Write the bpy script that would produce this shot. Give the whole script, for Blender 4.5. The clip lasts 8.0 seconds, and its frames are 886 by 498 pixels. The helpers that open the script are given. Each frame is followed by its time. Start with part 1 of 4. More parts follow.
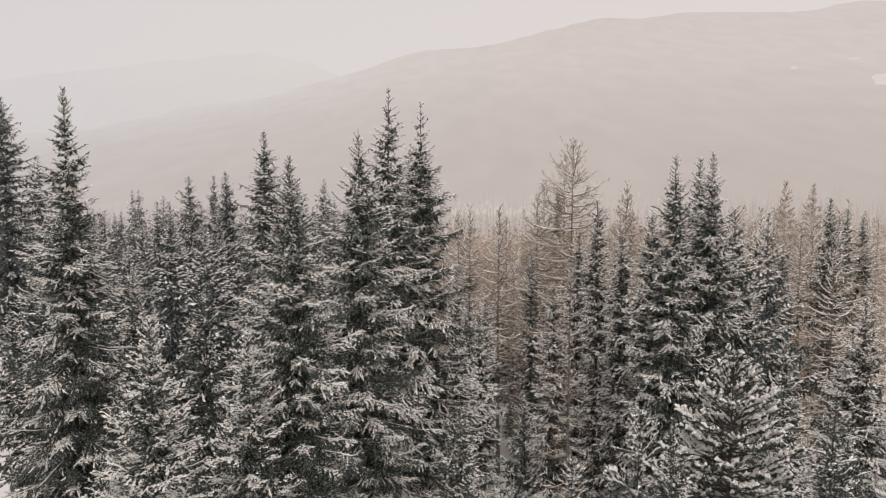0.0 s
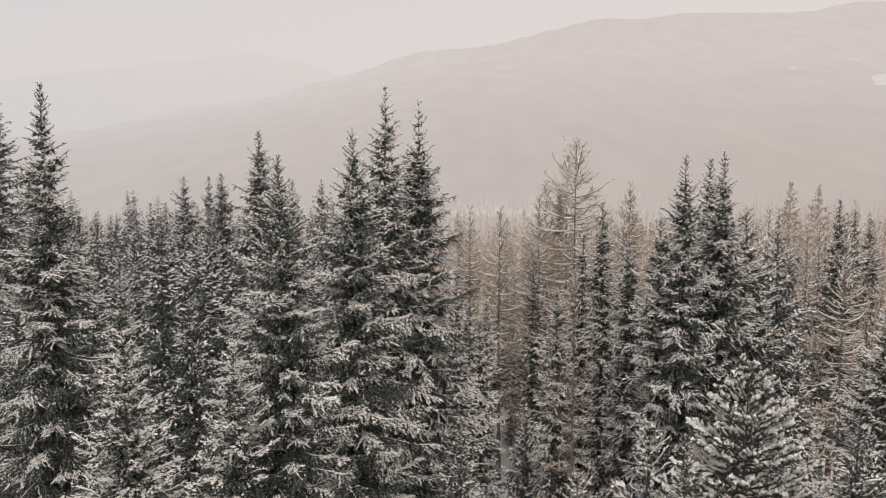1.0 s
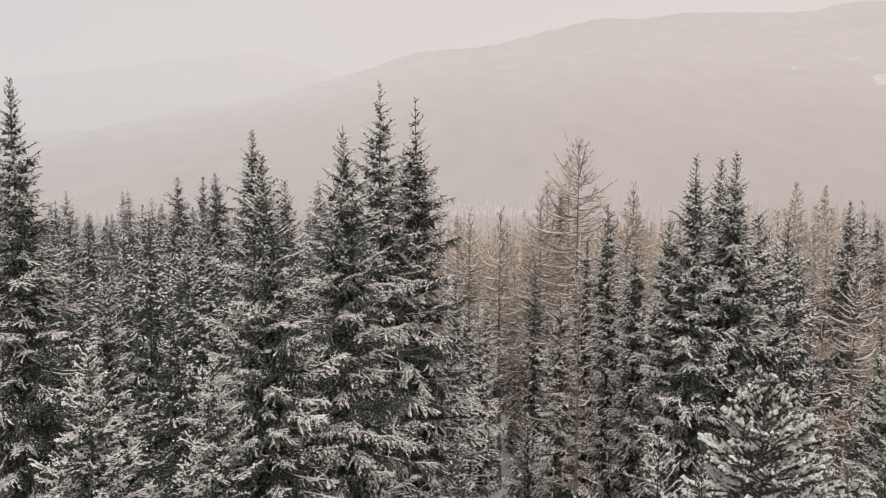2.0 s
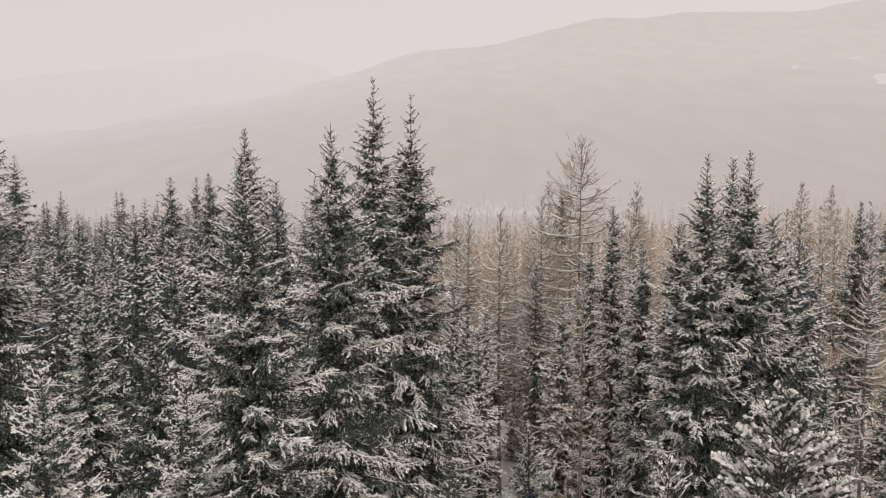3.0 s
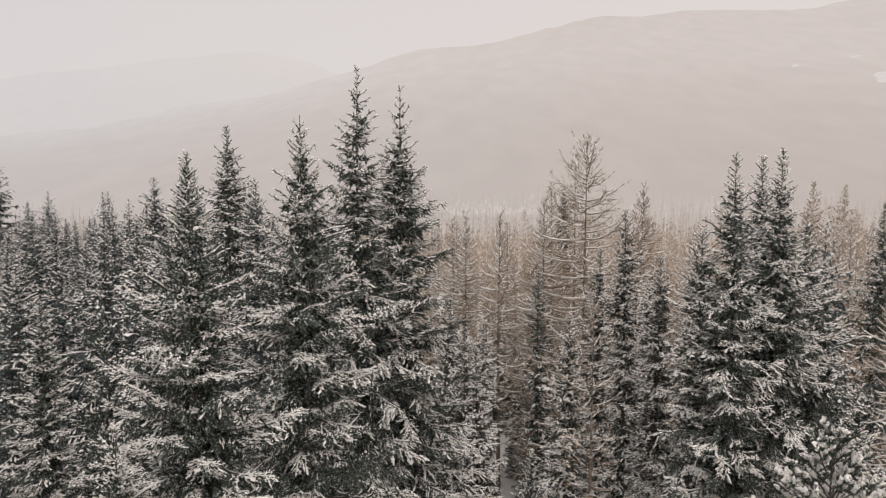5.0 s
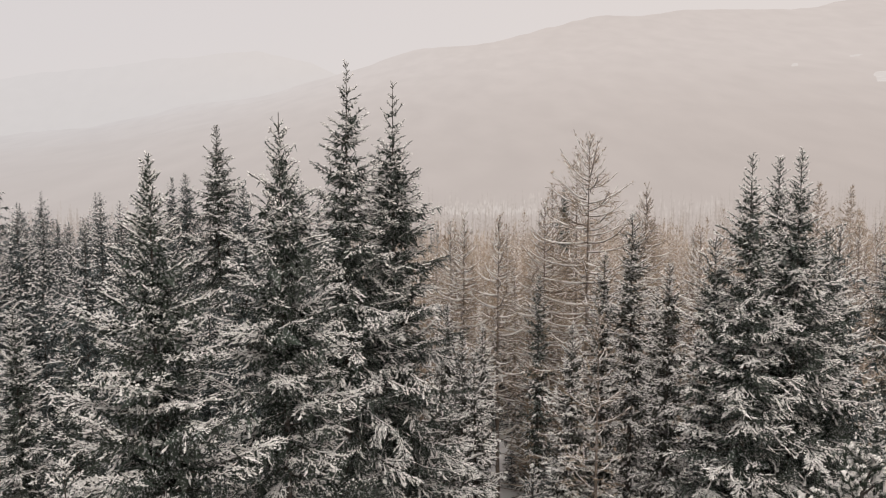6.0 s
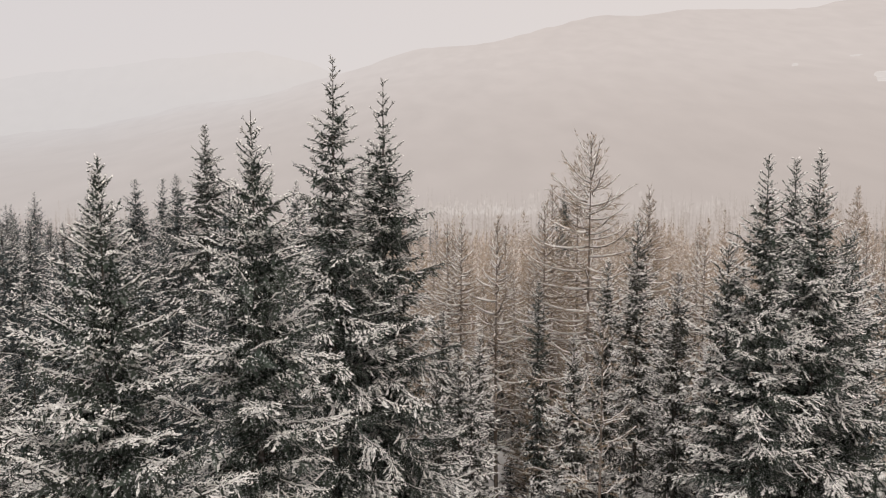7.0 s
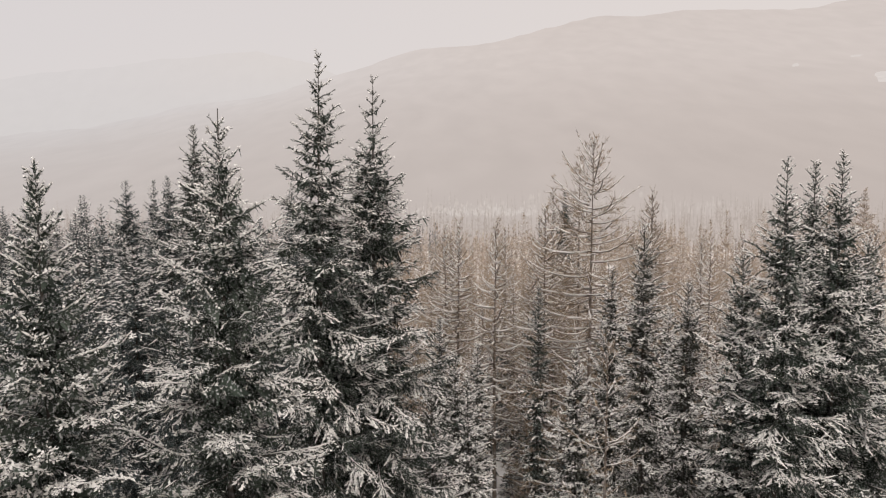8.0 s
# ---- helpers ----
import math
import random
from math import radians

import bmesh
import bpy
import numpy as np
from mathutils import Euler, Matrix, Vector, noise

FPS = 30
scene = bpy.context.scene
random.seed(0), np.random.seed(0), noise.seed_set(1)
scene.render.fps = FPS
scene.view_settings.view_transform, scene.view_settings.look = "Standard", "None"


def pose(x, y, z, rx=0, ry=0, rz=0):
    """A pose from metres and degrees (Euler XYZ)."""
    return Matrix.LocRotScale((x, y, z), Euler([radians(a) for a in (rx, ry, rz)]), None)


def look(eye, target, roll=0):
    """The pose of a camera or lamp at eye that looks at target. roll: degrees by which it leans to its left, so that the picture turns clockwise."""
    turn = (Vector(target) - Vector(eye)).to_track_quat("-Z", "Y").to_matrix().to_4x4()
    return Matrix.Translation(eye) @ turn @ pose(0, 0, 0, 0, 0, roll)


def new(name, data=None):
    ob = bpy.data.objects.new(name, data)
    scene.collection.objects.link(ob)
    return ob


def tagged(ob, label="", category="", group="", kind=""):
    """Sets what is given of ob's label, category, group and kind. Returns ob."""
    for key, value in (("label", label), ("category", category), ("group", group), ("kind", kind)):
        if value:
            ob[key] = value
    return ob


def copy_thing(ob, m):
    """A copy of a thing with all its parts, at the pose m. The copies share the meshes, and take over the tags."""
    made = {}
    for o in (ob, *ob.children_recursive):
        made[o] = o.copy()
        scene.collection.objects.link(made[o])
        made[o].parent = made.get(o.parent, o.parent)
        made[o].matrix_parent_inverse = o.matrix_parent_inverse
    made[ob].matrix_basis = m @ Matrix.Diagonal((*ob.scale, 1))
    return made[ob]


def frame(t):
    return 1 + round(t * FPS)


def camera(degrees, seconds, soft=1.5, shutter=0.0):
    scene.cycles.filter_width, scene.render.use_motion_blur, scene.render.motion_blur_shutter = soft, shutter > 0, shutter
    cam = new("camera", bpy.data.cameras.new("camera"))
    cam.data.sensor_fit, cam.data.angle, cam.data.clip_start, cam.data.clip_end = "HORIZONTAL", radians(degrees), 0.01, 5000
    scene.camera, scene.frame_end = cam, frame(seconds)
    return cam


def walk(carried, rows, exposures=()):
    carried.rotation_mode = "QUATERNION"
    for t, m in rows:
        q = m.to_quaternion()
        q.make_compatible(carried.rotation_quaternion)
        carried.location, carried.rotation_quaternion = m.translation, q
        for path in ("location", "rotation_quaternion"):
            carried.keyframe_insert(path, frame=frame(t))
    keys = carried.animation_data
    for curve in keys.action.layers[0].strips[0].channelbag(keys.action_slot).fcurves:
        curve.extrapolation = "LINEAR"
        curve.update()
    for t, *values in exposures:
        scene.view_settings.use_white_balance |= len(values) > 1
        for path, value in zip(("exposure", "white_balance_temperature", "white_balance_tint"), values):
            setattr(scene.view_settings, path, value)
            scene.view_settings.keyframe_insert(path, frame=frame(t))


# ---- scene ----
cam = camera(55.0, 8.0, soft=1.15)
METRES, EYE, TILT, LEAN, TURN = 6.4, 22.0, -5.6, 0.0, 0.0
ROWS = [
    (0.0, 0.0000, 0.0000, 0.0000, -0.000, 0.000, -0.000),
    (0.5, 0.0024, 0.1144, 0.0115, 0.000, 0.023, -0.010),
    (1.0, 0.0056, 0.2375, 0.0224, -0.009, 0.032, -0.020),
    (1.5, 0.0129, 0.3630, 0.0351, -0.005, 0.041, -0.000),
    (3.0, 0.0414, 0.7649, 0.0796, 0.009, 0.009, 0.020),
    (3.5, 0.0547, 0.9006, 0.0936, 0.000, -0.009, 0.010),
    (4.0, 0.0630, 1.0385, 0.1084, -0.005, -0.023, 0.020),
    (4.5, 0.0682, 1.1760, 0.1225, -0.023, -0.054, 0.030),
    (6.0, 0.0967, 1.5914, 0.1745, -0.081, -0.099, 0.100),
    (6.5, 0.1094, 1.7238, 0.1911, -0.099, -0.099, 0.100),
    (7.0, 0.1274, 1.8559, 0.2114, -0.095, -0.104, 0.110),
    (7.5, 0.1418, 1.9857, 0.2295, -0.081, -0.104, 0.110),
    (8.0, 0.1570, 2.1150, 0.2461, -0.086, -0.072, 0.100),
]
walk(cam, [(t, pose(0, 0, EYE, TILT, LEAN, TURN) @ pose(METRES * x, METRES * y, METRES * z, 90 + pitch, roll, yaw)) for t, x, y, z, yaw, pitch, roll in ROWS])

# ---- light ----
world = bpy.data.worlds.new("overcast_sky")
scene.world = world
world.use_nodes = True
wt = world.node_tree
wt.nodes.clear()
w_out = wt.nodes.new("ShaderNodeOutputWorld")
w_bg = wt.nodes.new("ShaderNodeBackground")
w_sky = wt.nodes.new("ShaderNodeTexSky")
w_sky.sky_type, w_sky.sun_disc = "NISHITA", False
w_sky.sun_elevation, w_sky.sun_rotation = radians(54), radians(178)
w_dim = wt.nodes.new("ShaderNodeVectorMath")
w_dim.operation = "SCALE"
w_dim.inputs["Scale"].default_value = 0.1
w_co = wt.nodes.new("ShaderNodeTexCoord")
w_sep = wt.nodes.new("ShaderNodeSeparateXYZ")
w_map = wt.nodes.new("ShaderNodeMapRange")
w_map.inputs["From Min"].default_value, w_map.inputs["From Max"].default_value = -0.5, 0.35
w_cloud = wt.nodes.new("ShaderNodeMix")
w_cloud.data_type = "RGBA"
w_cloud.inputs["A"].default_value = (0.718, 0.668, 0.660, 1)
w_cloud.inputs["B"].default_value = (0.768, 0.694, 0.658, 1)
w_mix = wt.nodes.new("ShaderNodeMix")
w_mix.data_type = "RGBA"
w_mix.inputs["Factor"].default_value = 0.94
wt.links.new(w_co.outputs["Generated"], w_sep.inputs[0])
wt.links.new(w_sep.outputs["X"], w_map.inputs["Value"])
wt.links.new(w_map.outputs["Result"], w_cloud.inputs["Factor"])
wt.links.new(w_sky.outputs[0], w_dim.inputs[0])
wt.links.new(w_dim.outputs[0], w_mix.inputs["A"])
wt.links.new(w_cloud.outputs["Result"], w_mix.inputs["B"])
wt.links.new(w_mix.outputs["Result"], w_bg.inputs["Color"])
w_bg.inputs["Strength"].default_value = 1.0
wt.links.new(w_bg.outputs[0], w_out.inputs[0])

sun_data = bpy.data.lights.new("veiled_sun", "SUN")
sun_data.energy, sun_data.angle, sun_data.color = 1.5, radians(40), (1.0, 0.95, 0.9)
sun = new("veiled_sun", sun_data)
sun.matrix_world = look((2, -10, 75), (0, 40, 5))


# ---- materials ----
def material(name, base, second, scale, rough, frost=0.0, frost_scale=9.0, frost_colour=(0.74, 0.73, 0.73), bump=0.0, spread=0.25, edge=(0.5, 0.66)):
    """A rough surface of two mottled tones at two scales, with rime in fine patches and a change from thing to thing."""
    m = bpy.data.materials.new(name)
    m.use_nodes = True
    nt = m.node_tree
    bsdf = nt.nodes["Principled BSDF"]
    bsdf.inputs["Roughness"].default_value = rough
    bsdf.inputs["Specular IOR Level"].default_value = 0.2
    geo = nt.nodes.new("ShaderNodeNewGeometry")
    co = nt.nodes.new("ShaderNodeTexCoord")
    coarse = nt.nodes.new("ShaderNodeTexNoise")
    coarse.inputs["Scale"].default_value, coarse.inputs["Detail"].default_value = scale, 3
    mix = nt.nodes.new("ShaderNodeMix")
    mix.data_type = "RGBA"
    mix.inputs["A"].default_value, mix.inputs["B"].default_value = (*base, 1), (*second, 1)
    ramp = nt.nodes.new("ShaderNodeMapRange")
    ramp.inputs["From Min"].default_value, ramp.inputs["From Max"].default_value = 0.35, 0.65
    nt.links.new(co.outputs["Object"], coarse.inputs["Vector"])
    nt.links.new(coarse.outputs["Fac"], ramp.inputs["Value"])
    nt.links.new(ramp.outputs["Result"], mix.inputs["Factor"])
    colour = mix.outputs["Result"]
    hsv = nt.nodes.new("ShaderNodeHueSaturation")
    isl = nt.nodes.new("ShaderNodeMapRange")
    isl.inputs["To Min"].default_value, isl.inputs["To Max"].default_value = 1 - spread, 1 + spread
    nt.links.new(geo.outputs["Random Per Island"], isl.inputs["Value"])
    nt.links.new(isl.outputs["Result"], hsv.inputs["Value"])
    nt.links.new(colour, hsv.inputs["Color"])
    colour = hsv.outputs["Color"]
    if frost:
        fine = nt.nodes.new("ShaderNodeTexNoise")
        fine.inputs["Scale"].default_value, fine.inputs["Detail"].default_value = frost_scale, 2
        cover = nt.nodes.new("ShaderNodeMapRange")
        cover.inputs["From Min"].default_value, cover.inputs["From Max"].default_value = edge
        cover.inputs["To Max"].default_value = frost
        rime = nt.nodes.new("ShaderNodeMix")
        rime.data_type = "RGBA"
        rime.inputs["B"].default_value = (*frost_colour, 1)
        nt.links.new(co.outputs["Object"], fine.inputs["Vector"])
        nt.links.new(fine.outputs["Fac"], cover.inputs["Value"])
        nt.links.new(cover.outputs["Result"], rime.inputs["Factor"])
        nt.links.new(colour, rime.inputs["A"])
        colour = rime.outputs["Result"]
    nt.links.new(colour, bsdf.inputs["Base Color"])
    if bump:
        grain = nt.nodes.new("ShaderNodeTexNoise")
        grain.inputs["Scale"].default_value, grain.inputs["Detail"].default_value = scale * 8, 4
        b = nt.nodes.new("ShaderNodeBump")
        b.inputs["Strength"].default_value, b.inputs["Distance"].default_value = bump, 0.05
        nt.links.new(co.outputs["Object"], grain.inputs["Vector"])
        nt.links.new(grain.outputs["Fac"], b.inputs["Height"])
        nt.links.new(b.outputs["Normal"], bsdf.inputs["Normal"])
    return m


def haze_glow_material(name, left, right, low, x_span, z_span, streak=0.05, streak_scale=(0.02, 0.02, 0.006), low_left=None):
    """A far slope drawn as a plain glow: haze is painted into the emission colour, with faint marks of forest."""
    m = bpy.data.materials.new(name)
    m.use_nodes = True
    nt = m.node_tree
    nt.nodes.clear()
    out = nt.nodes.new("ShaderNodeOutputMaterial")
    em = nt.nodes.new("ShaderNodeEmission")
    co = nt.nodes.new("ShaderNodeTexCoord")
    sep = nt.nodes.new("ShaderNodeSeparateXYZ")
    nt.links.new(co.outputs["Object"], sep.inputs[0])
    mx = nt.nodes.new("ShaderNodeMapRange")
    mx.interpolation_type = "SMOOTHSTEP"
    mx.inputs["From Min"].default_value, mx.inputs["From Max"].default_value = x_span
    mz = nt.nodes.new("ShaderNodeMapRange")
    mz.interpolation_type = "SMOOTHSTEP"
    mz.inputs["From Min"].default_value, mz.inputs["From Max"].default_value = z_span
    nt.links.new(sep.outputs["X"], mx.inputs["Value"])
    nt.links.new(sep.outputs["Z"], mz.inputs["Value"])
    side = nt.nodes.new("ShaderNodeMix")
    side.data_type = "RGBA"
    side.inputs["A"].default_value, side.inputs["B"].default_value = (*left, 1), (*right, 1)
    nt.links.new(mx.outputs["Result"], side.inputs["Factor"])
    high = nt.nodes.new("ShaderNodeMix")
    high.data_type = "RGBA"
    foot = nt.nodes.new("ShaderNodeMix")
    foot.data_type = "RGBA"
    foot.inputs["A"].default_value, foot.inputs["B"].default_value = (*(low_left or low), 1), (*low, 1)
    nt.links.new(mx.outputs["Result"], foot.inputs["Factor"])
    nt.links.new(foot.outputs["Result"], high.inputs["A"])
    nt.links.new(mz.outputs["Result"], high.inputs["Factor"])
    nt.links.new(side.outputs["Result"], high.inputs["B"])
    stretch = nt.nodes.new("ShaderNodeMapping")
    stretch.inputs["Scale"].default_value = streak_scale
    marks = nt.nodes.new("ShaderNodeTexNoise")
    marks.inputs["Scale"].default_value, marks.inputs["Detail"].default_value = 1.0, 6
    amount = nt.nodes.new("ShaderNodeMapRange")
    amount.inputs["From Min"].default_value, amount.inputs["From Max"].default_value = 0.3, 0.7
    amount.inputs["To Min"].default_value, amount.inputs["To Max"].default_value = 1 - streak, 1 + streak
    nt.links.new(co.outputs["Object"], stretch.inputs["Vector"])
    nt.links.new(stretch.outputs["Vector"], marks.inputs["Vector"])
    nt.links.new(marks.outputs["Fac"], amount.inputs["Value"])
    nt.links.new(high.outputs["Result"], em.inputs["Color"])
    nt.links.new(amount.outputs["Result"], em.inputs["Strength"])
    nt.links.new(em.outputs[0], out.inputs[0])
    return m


NEEDLES = material("spruce_needles", (0.028, 0.040, 0.031), (0.056, 0.068, 0.053), 1.3, 0.65, 0.6, 20.0, spread=0.4, edge=(0.55, 0.63))
# base paled as painted haze on far trees, whitening young ones; rime flecks
NEEDLES_HAZE_RIME = material("hazy_rimed_spruce_needles", (0.065, 0.080, 0.080), (0.115, 0.13, 0.13), 0.8, 0.7, 0.45, 8.0, spread=0.4)
# base raised to paint in the haze that lifts dark crowns; rime flecks
NEEDLES_MID = material("haze_lifted_rimed_needles", (0.042, 0.046, 0.037), (0.080, 0.080, 0.064), 1.0, 0.7, 0.6, 14.0, spread=0.4, edge=(0.55, 0.64))
# bluish base paints cool haze onto the stand; rime flecks
NEEDLES_COOL = material("cool_haze_rimed_needles", (0.036, 0.050, 0.048), (0.070, 0.088, 0.087), 1.0, 0.7, 0.55, 14.0, spread=0.4, edge=(0.55, 0.64))
NEEDLES_PINE = material("pine_needles", (0.026, 0.040, 0.028), (0.050, 0.064, 0.045), 1.5, 0.6, 0.4, 20.0, spread=0.4, edge=(0.56, 0.64))
SNOW = material("fresh_snow", (0.83, 0.80, 0.765), (0.76, 0.735, 0.705), 2.0, 0.75, bump=0.15, spread=0.12)
SNOW_THIN = material("thin_snow_on_needles", (0.88, 0.855, 0.82), (0.81, 0.785, 0.75), 2.0, 0.75, 0.25, 18.0, (0.06, 0.066, 0.055), bump=0.1, spread=0.10, edge=(0.56, 0.64))
SNOW_GROUND = material("ground_snow", (0.89, 0.87, 0.855), (0.82, 0.80, 0.79), 0.6, 0.8, bump=0.35, spread=0.0)
BARK = material("spruce_bark", (0.045, 0.038, 0.032), (0.085, 0.072, 0.062), 4.0, 0.9, 0.15, 6.0, bump=0.6, spread=0.2)
BARK_LARCH = material("larch_bark", (0.12, 0.095, 0.076), (0.22, 0.175, 0.14), 3.0, 0.9, 0.3, 5.0, bump=0.6, spread=0.15)
TWIGS_LARCH = material("larch_twigs", (0.25, 0.186, 0.125), (0.39, 0.30, 0.21), 2.0, 0.85, 0.5, 6.0, spread=0.3)
# three far tones: base colours paled to paint in distance haze, plus rime patches
TWIGS_FAR = material("hazy_rimed_larch_twigs", (0.34, 0.265, 0.195), (0.47, 0.38, 0.295), 0.5, 0.85, 0.5, 2.0, spread=0.25)
TWIGS_DISTANT = material("hazy_snowy_distant_twigs", (0.40, 0.33, 0.265), (0.53, 0.45, 0.375), 0.05, 0.9, 0.6, 0.4, spread=0.2)
FAR_CONIFER = material("far_hazy_rimed_conifer", (0.22, 0.205, 0.19), (0.32, 0.30, 0.28), 0.3, 0.85, 0.5, 1.0, spread=0.3)


# ---- mesh tools ----
def mesh_of(name, groups, mat, smooth=False):
    """One mesh from (vertices, triangles) pairs."""
    vs, fs, n = [], [], 0
    for v, f in groups:
        v = np.asarray(v, float).reshape(-1, 3)
        vs.append(v)
        fs.append(np.asarray(f, int).reshape(-1, 3) + n)
        n += len(v)
    v, f = np.concatenate(vs), np.concatenate(fs)
    me = bpy.data.meshes.new(name)
    me.vertices.add(len(v))
    me.vertices.foreach_set("co", v.astype(np.float32).ravel())
    me.loops.add(len(f) * 3)
    me.loops.foreach_set("vertex_index", f.astype(np.int32).ravel())
    me.polygons.add(len(f))
    me.polygons.foreach_set("loop_start", np.arange(0, len(f) * 3, 3, dtype=np.int32))
    me.update(calc_edges=True)
    if smooth:
        me.polygons.foreach_set("use_smooth", np.ones(len(f), dtype=bool))
    me.materials.append(mat)
    return me


def part(name, groups, mat, parent, label="", smooth=False, kind=""):
    ob = new(name, mesh_of(name, groups, mat, smooth))
    ob.parent = parent
    return tagged(ob, label, kind=kind)


def unit(v):
    return v / np.maximum(np.linalg.norm(v, axis=-1, keepdims=True), 1e-9)


def tubes(points, radii, sides):
    """Tapered tubes along n paths: points (n, k, 3), radii (n, k)."""
    n, k, _ = points.shape
    way = unit(np.gradient(points, axis=1))
    up = np.where(np.abs(way[..., 2:3]) > 0.9, np.array([1.0, 0, 0]), np.array([0, 0, 1.0]))
    a = unit(np.cross(way, up))
    b = np.cross(way, a)
    ang = np.arange(sides) / sides * 2 * np.pi
    ring = points[:, :, None] + radii[:, :, None, None] * (np.cos(ang)[None, None, :, None] * a[:, :, None] + np.sin(ang)[None, None, :, None] * b[:, :, None])
    idx = np.arange(n * k * sides).reshape(n, k, sides)
    p, q = idx[:, :-1], idx[:, 1:]
    p2, q2 = np.roll(p, -1, 2), np.roll(q, -1, 2)
    f = np.concatenate([np.stack([p, p2, q2], -1).reshape(-1, 3), np.stack([p, q2, q], -1).reshape(-1, 3)])
    return ring.reshape(-1, 3), f


def blades(root, way, length, width, rng):
    """Thin pointed leaves or twigs, one triangle each."""
    side = unit(np.cross(way, rng.normal(size=way.shape))) * (width / 2)[:, None]
    v = np.stack([root + side, root - side, root + way * length[:, None]], 1)
    return v.reshape(-1, 3), np.arange(len(root) * 3).reshape(-1, 3)


def strokes(root, way, length, width, height, rng):
    """Narrow tent-shaped ridges of snow lying along twigs."""
    n = len(root)
    side = unit(np.cross(way, [0, 0, 1.0]) + rng.normal(size=(n, 3)) * 0.15)
    up = np.cross(side, way)
    mid = root + way * (length * rng.uniform(0.4, 0.7, n))[:, None] - up * (height * 0.5)[:, None]
    ridge = up * (height * 0.5)[:, None]
    v = np.stack([root + ridge, mid + side * (width * 0.5)[:, None], root + way * length[:, None] + ridge * 0.4, mid - side * (width * 0.5)[:, None]], 1)
    tri = np.array([[0, 2, 1], [0, 3, 2]])
    return v.reshape(-1, 3), (np.arange(n)[:, None, None] * 4 + tri).reshape(-1, 3)


def dabs(centre, way, length, width, height, rng):
    """Small uneven cushions of snow lying along way."""
    n = len(centre)
    flat = unit(way * [1, 1, 0.75])
    side = unit(np.cross(flat, [0, 0, 1.0]))
    up = np.cross(side, flat)
    ang = np.arange(6) / 6 * 2 * np.pi
    r = rng.uniform(0.65, 1.25, (n, 6))
    ring = (centre[:, None] + flat[:, None] * (np.cos(ang) * r * length[:, None] / 2)[..., None]
            + side[:, None] * (np.sin(ang) * r * width[:, None] / 2)[..., None]
            - up[:, None] * (rng.uniform(0.1, 0.5, (n, 6)) * height[:, None])[..., None])
    t1 = centre + flat * (length * 0.22)[:, None] + up * (height * rng.uniform(0.5, 1.0, n))[:, None]
    t2 = centre - flat * (length * 0.22)[:, None] + up * (height * rng.uniform(0.5, 1.0, n))[:, None]
    v = np.concatenate([ring, t1[:, None], t2[:, None]], 1)
    tri = np.array([[0, 1, 6], [1, 2, 7], [1, 7, 6], [2, 3, 7], [3, 4, 7], [4, 5, 6], [4, 6, 7], [5, 0, 6]])
    f = (np.arange(n)[:, None, None] * 8 + tri).reshape(-1, 3)
    return v.reshape(-1, 3), f


def stem(height, radius, bend, rng, sides=8, rings=9):
    t = np.linspace(0, 1, rings)
    sway = rng.uniform(-1, 1, 2) * bend
    x = sway[0] * np.sin(t * 2.6) * t * (1 - t) * 4
    y = sway[1] * np.sin(t * 2.2 + 0.5) * t * (1 - t) * 4
    pts = np.stack([x, y, t * height - 0.3 * (1 - t)], 1)
    rad = radius * (1 - t) ** 1.05 + 0.007
    rad[0] *= 1.35
    return pts, rad


def on_stem(pts, z):
    return np.stack([np.interp(z, pts[:, 2], pts[:, 0]), np.interp(z, pts[:, 2], pts[:, 1]), z], 1)


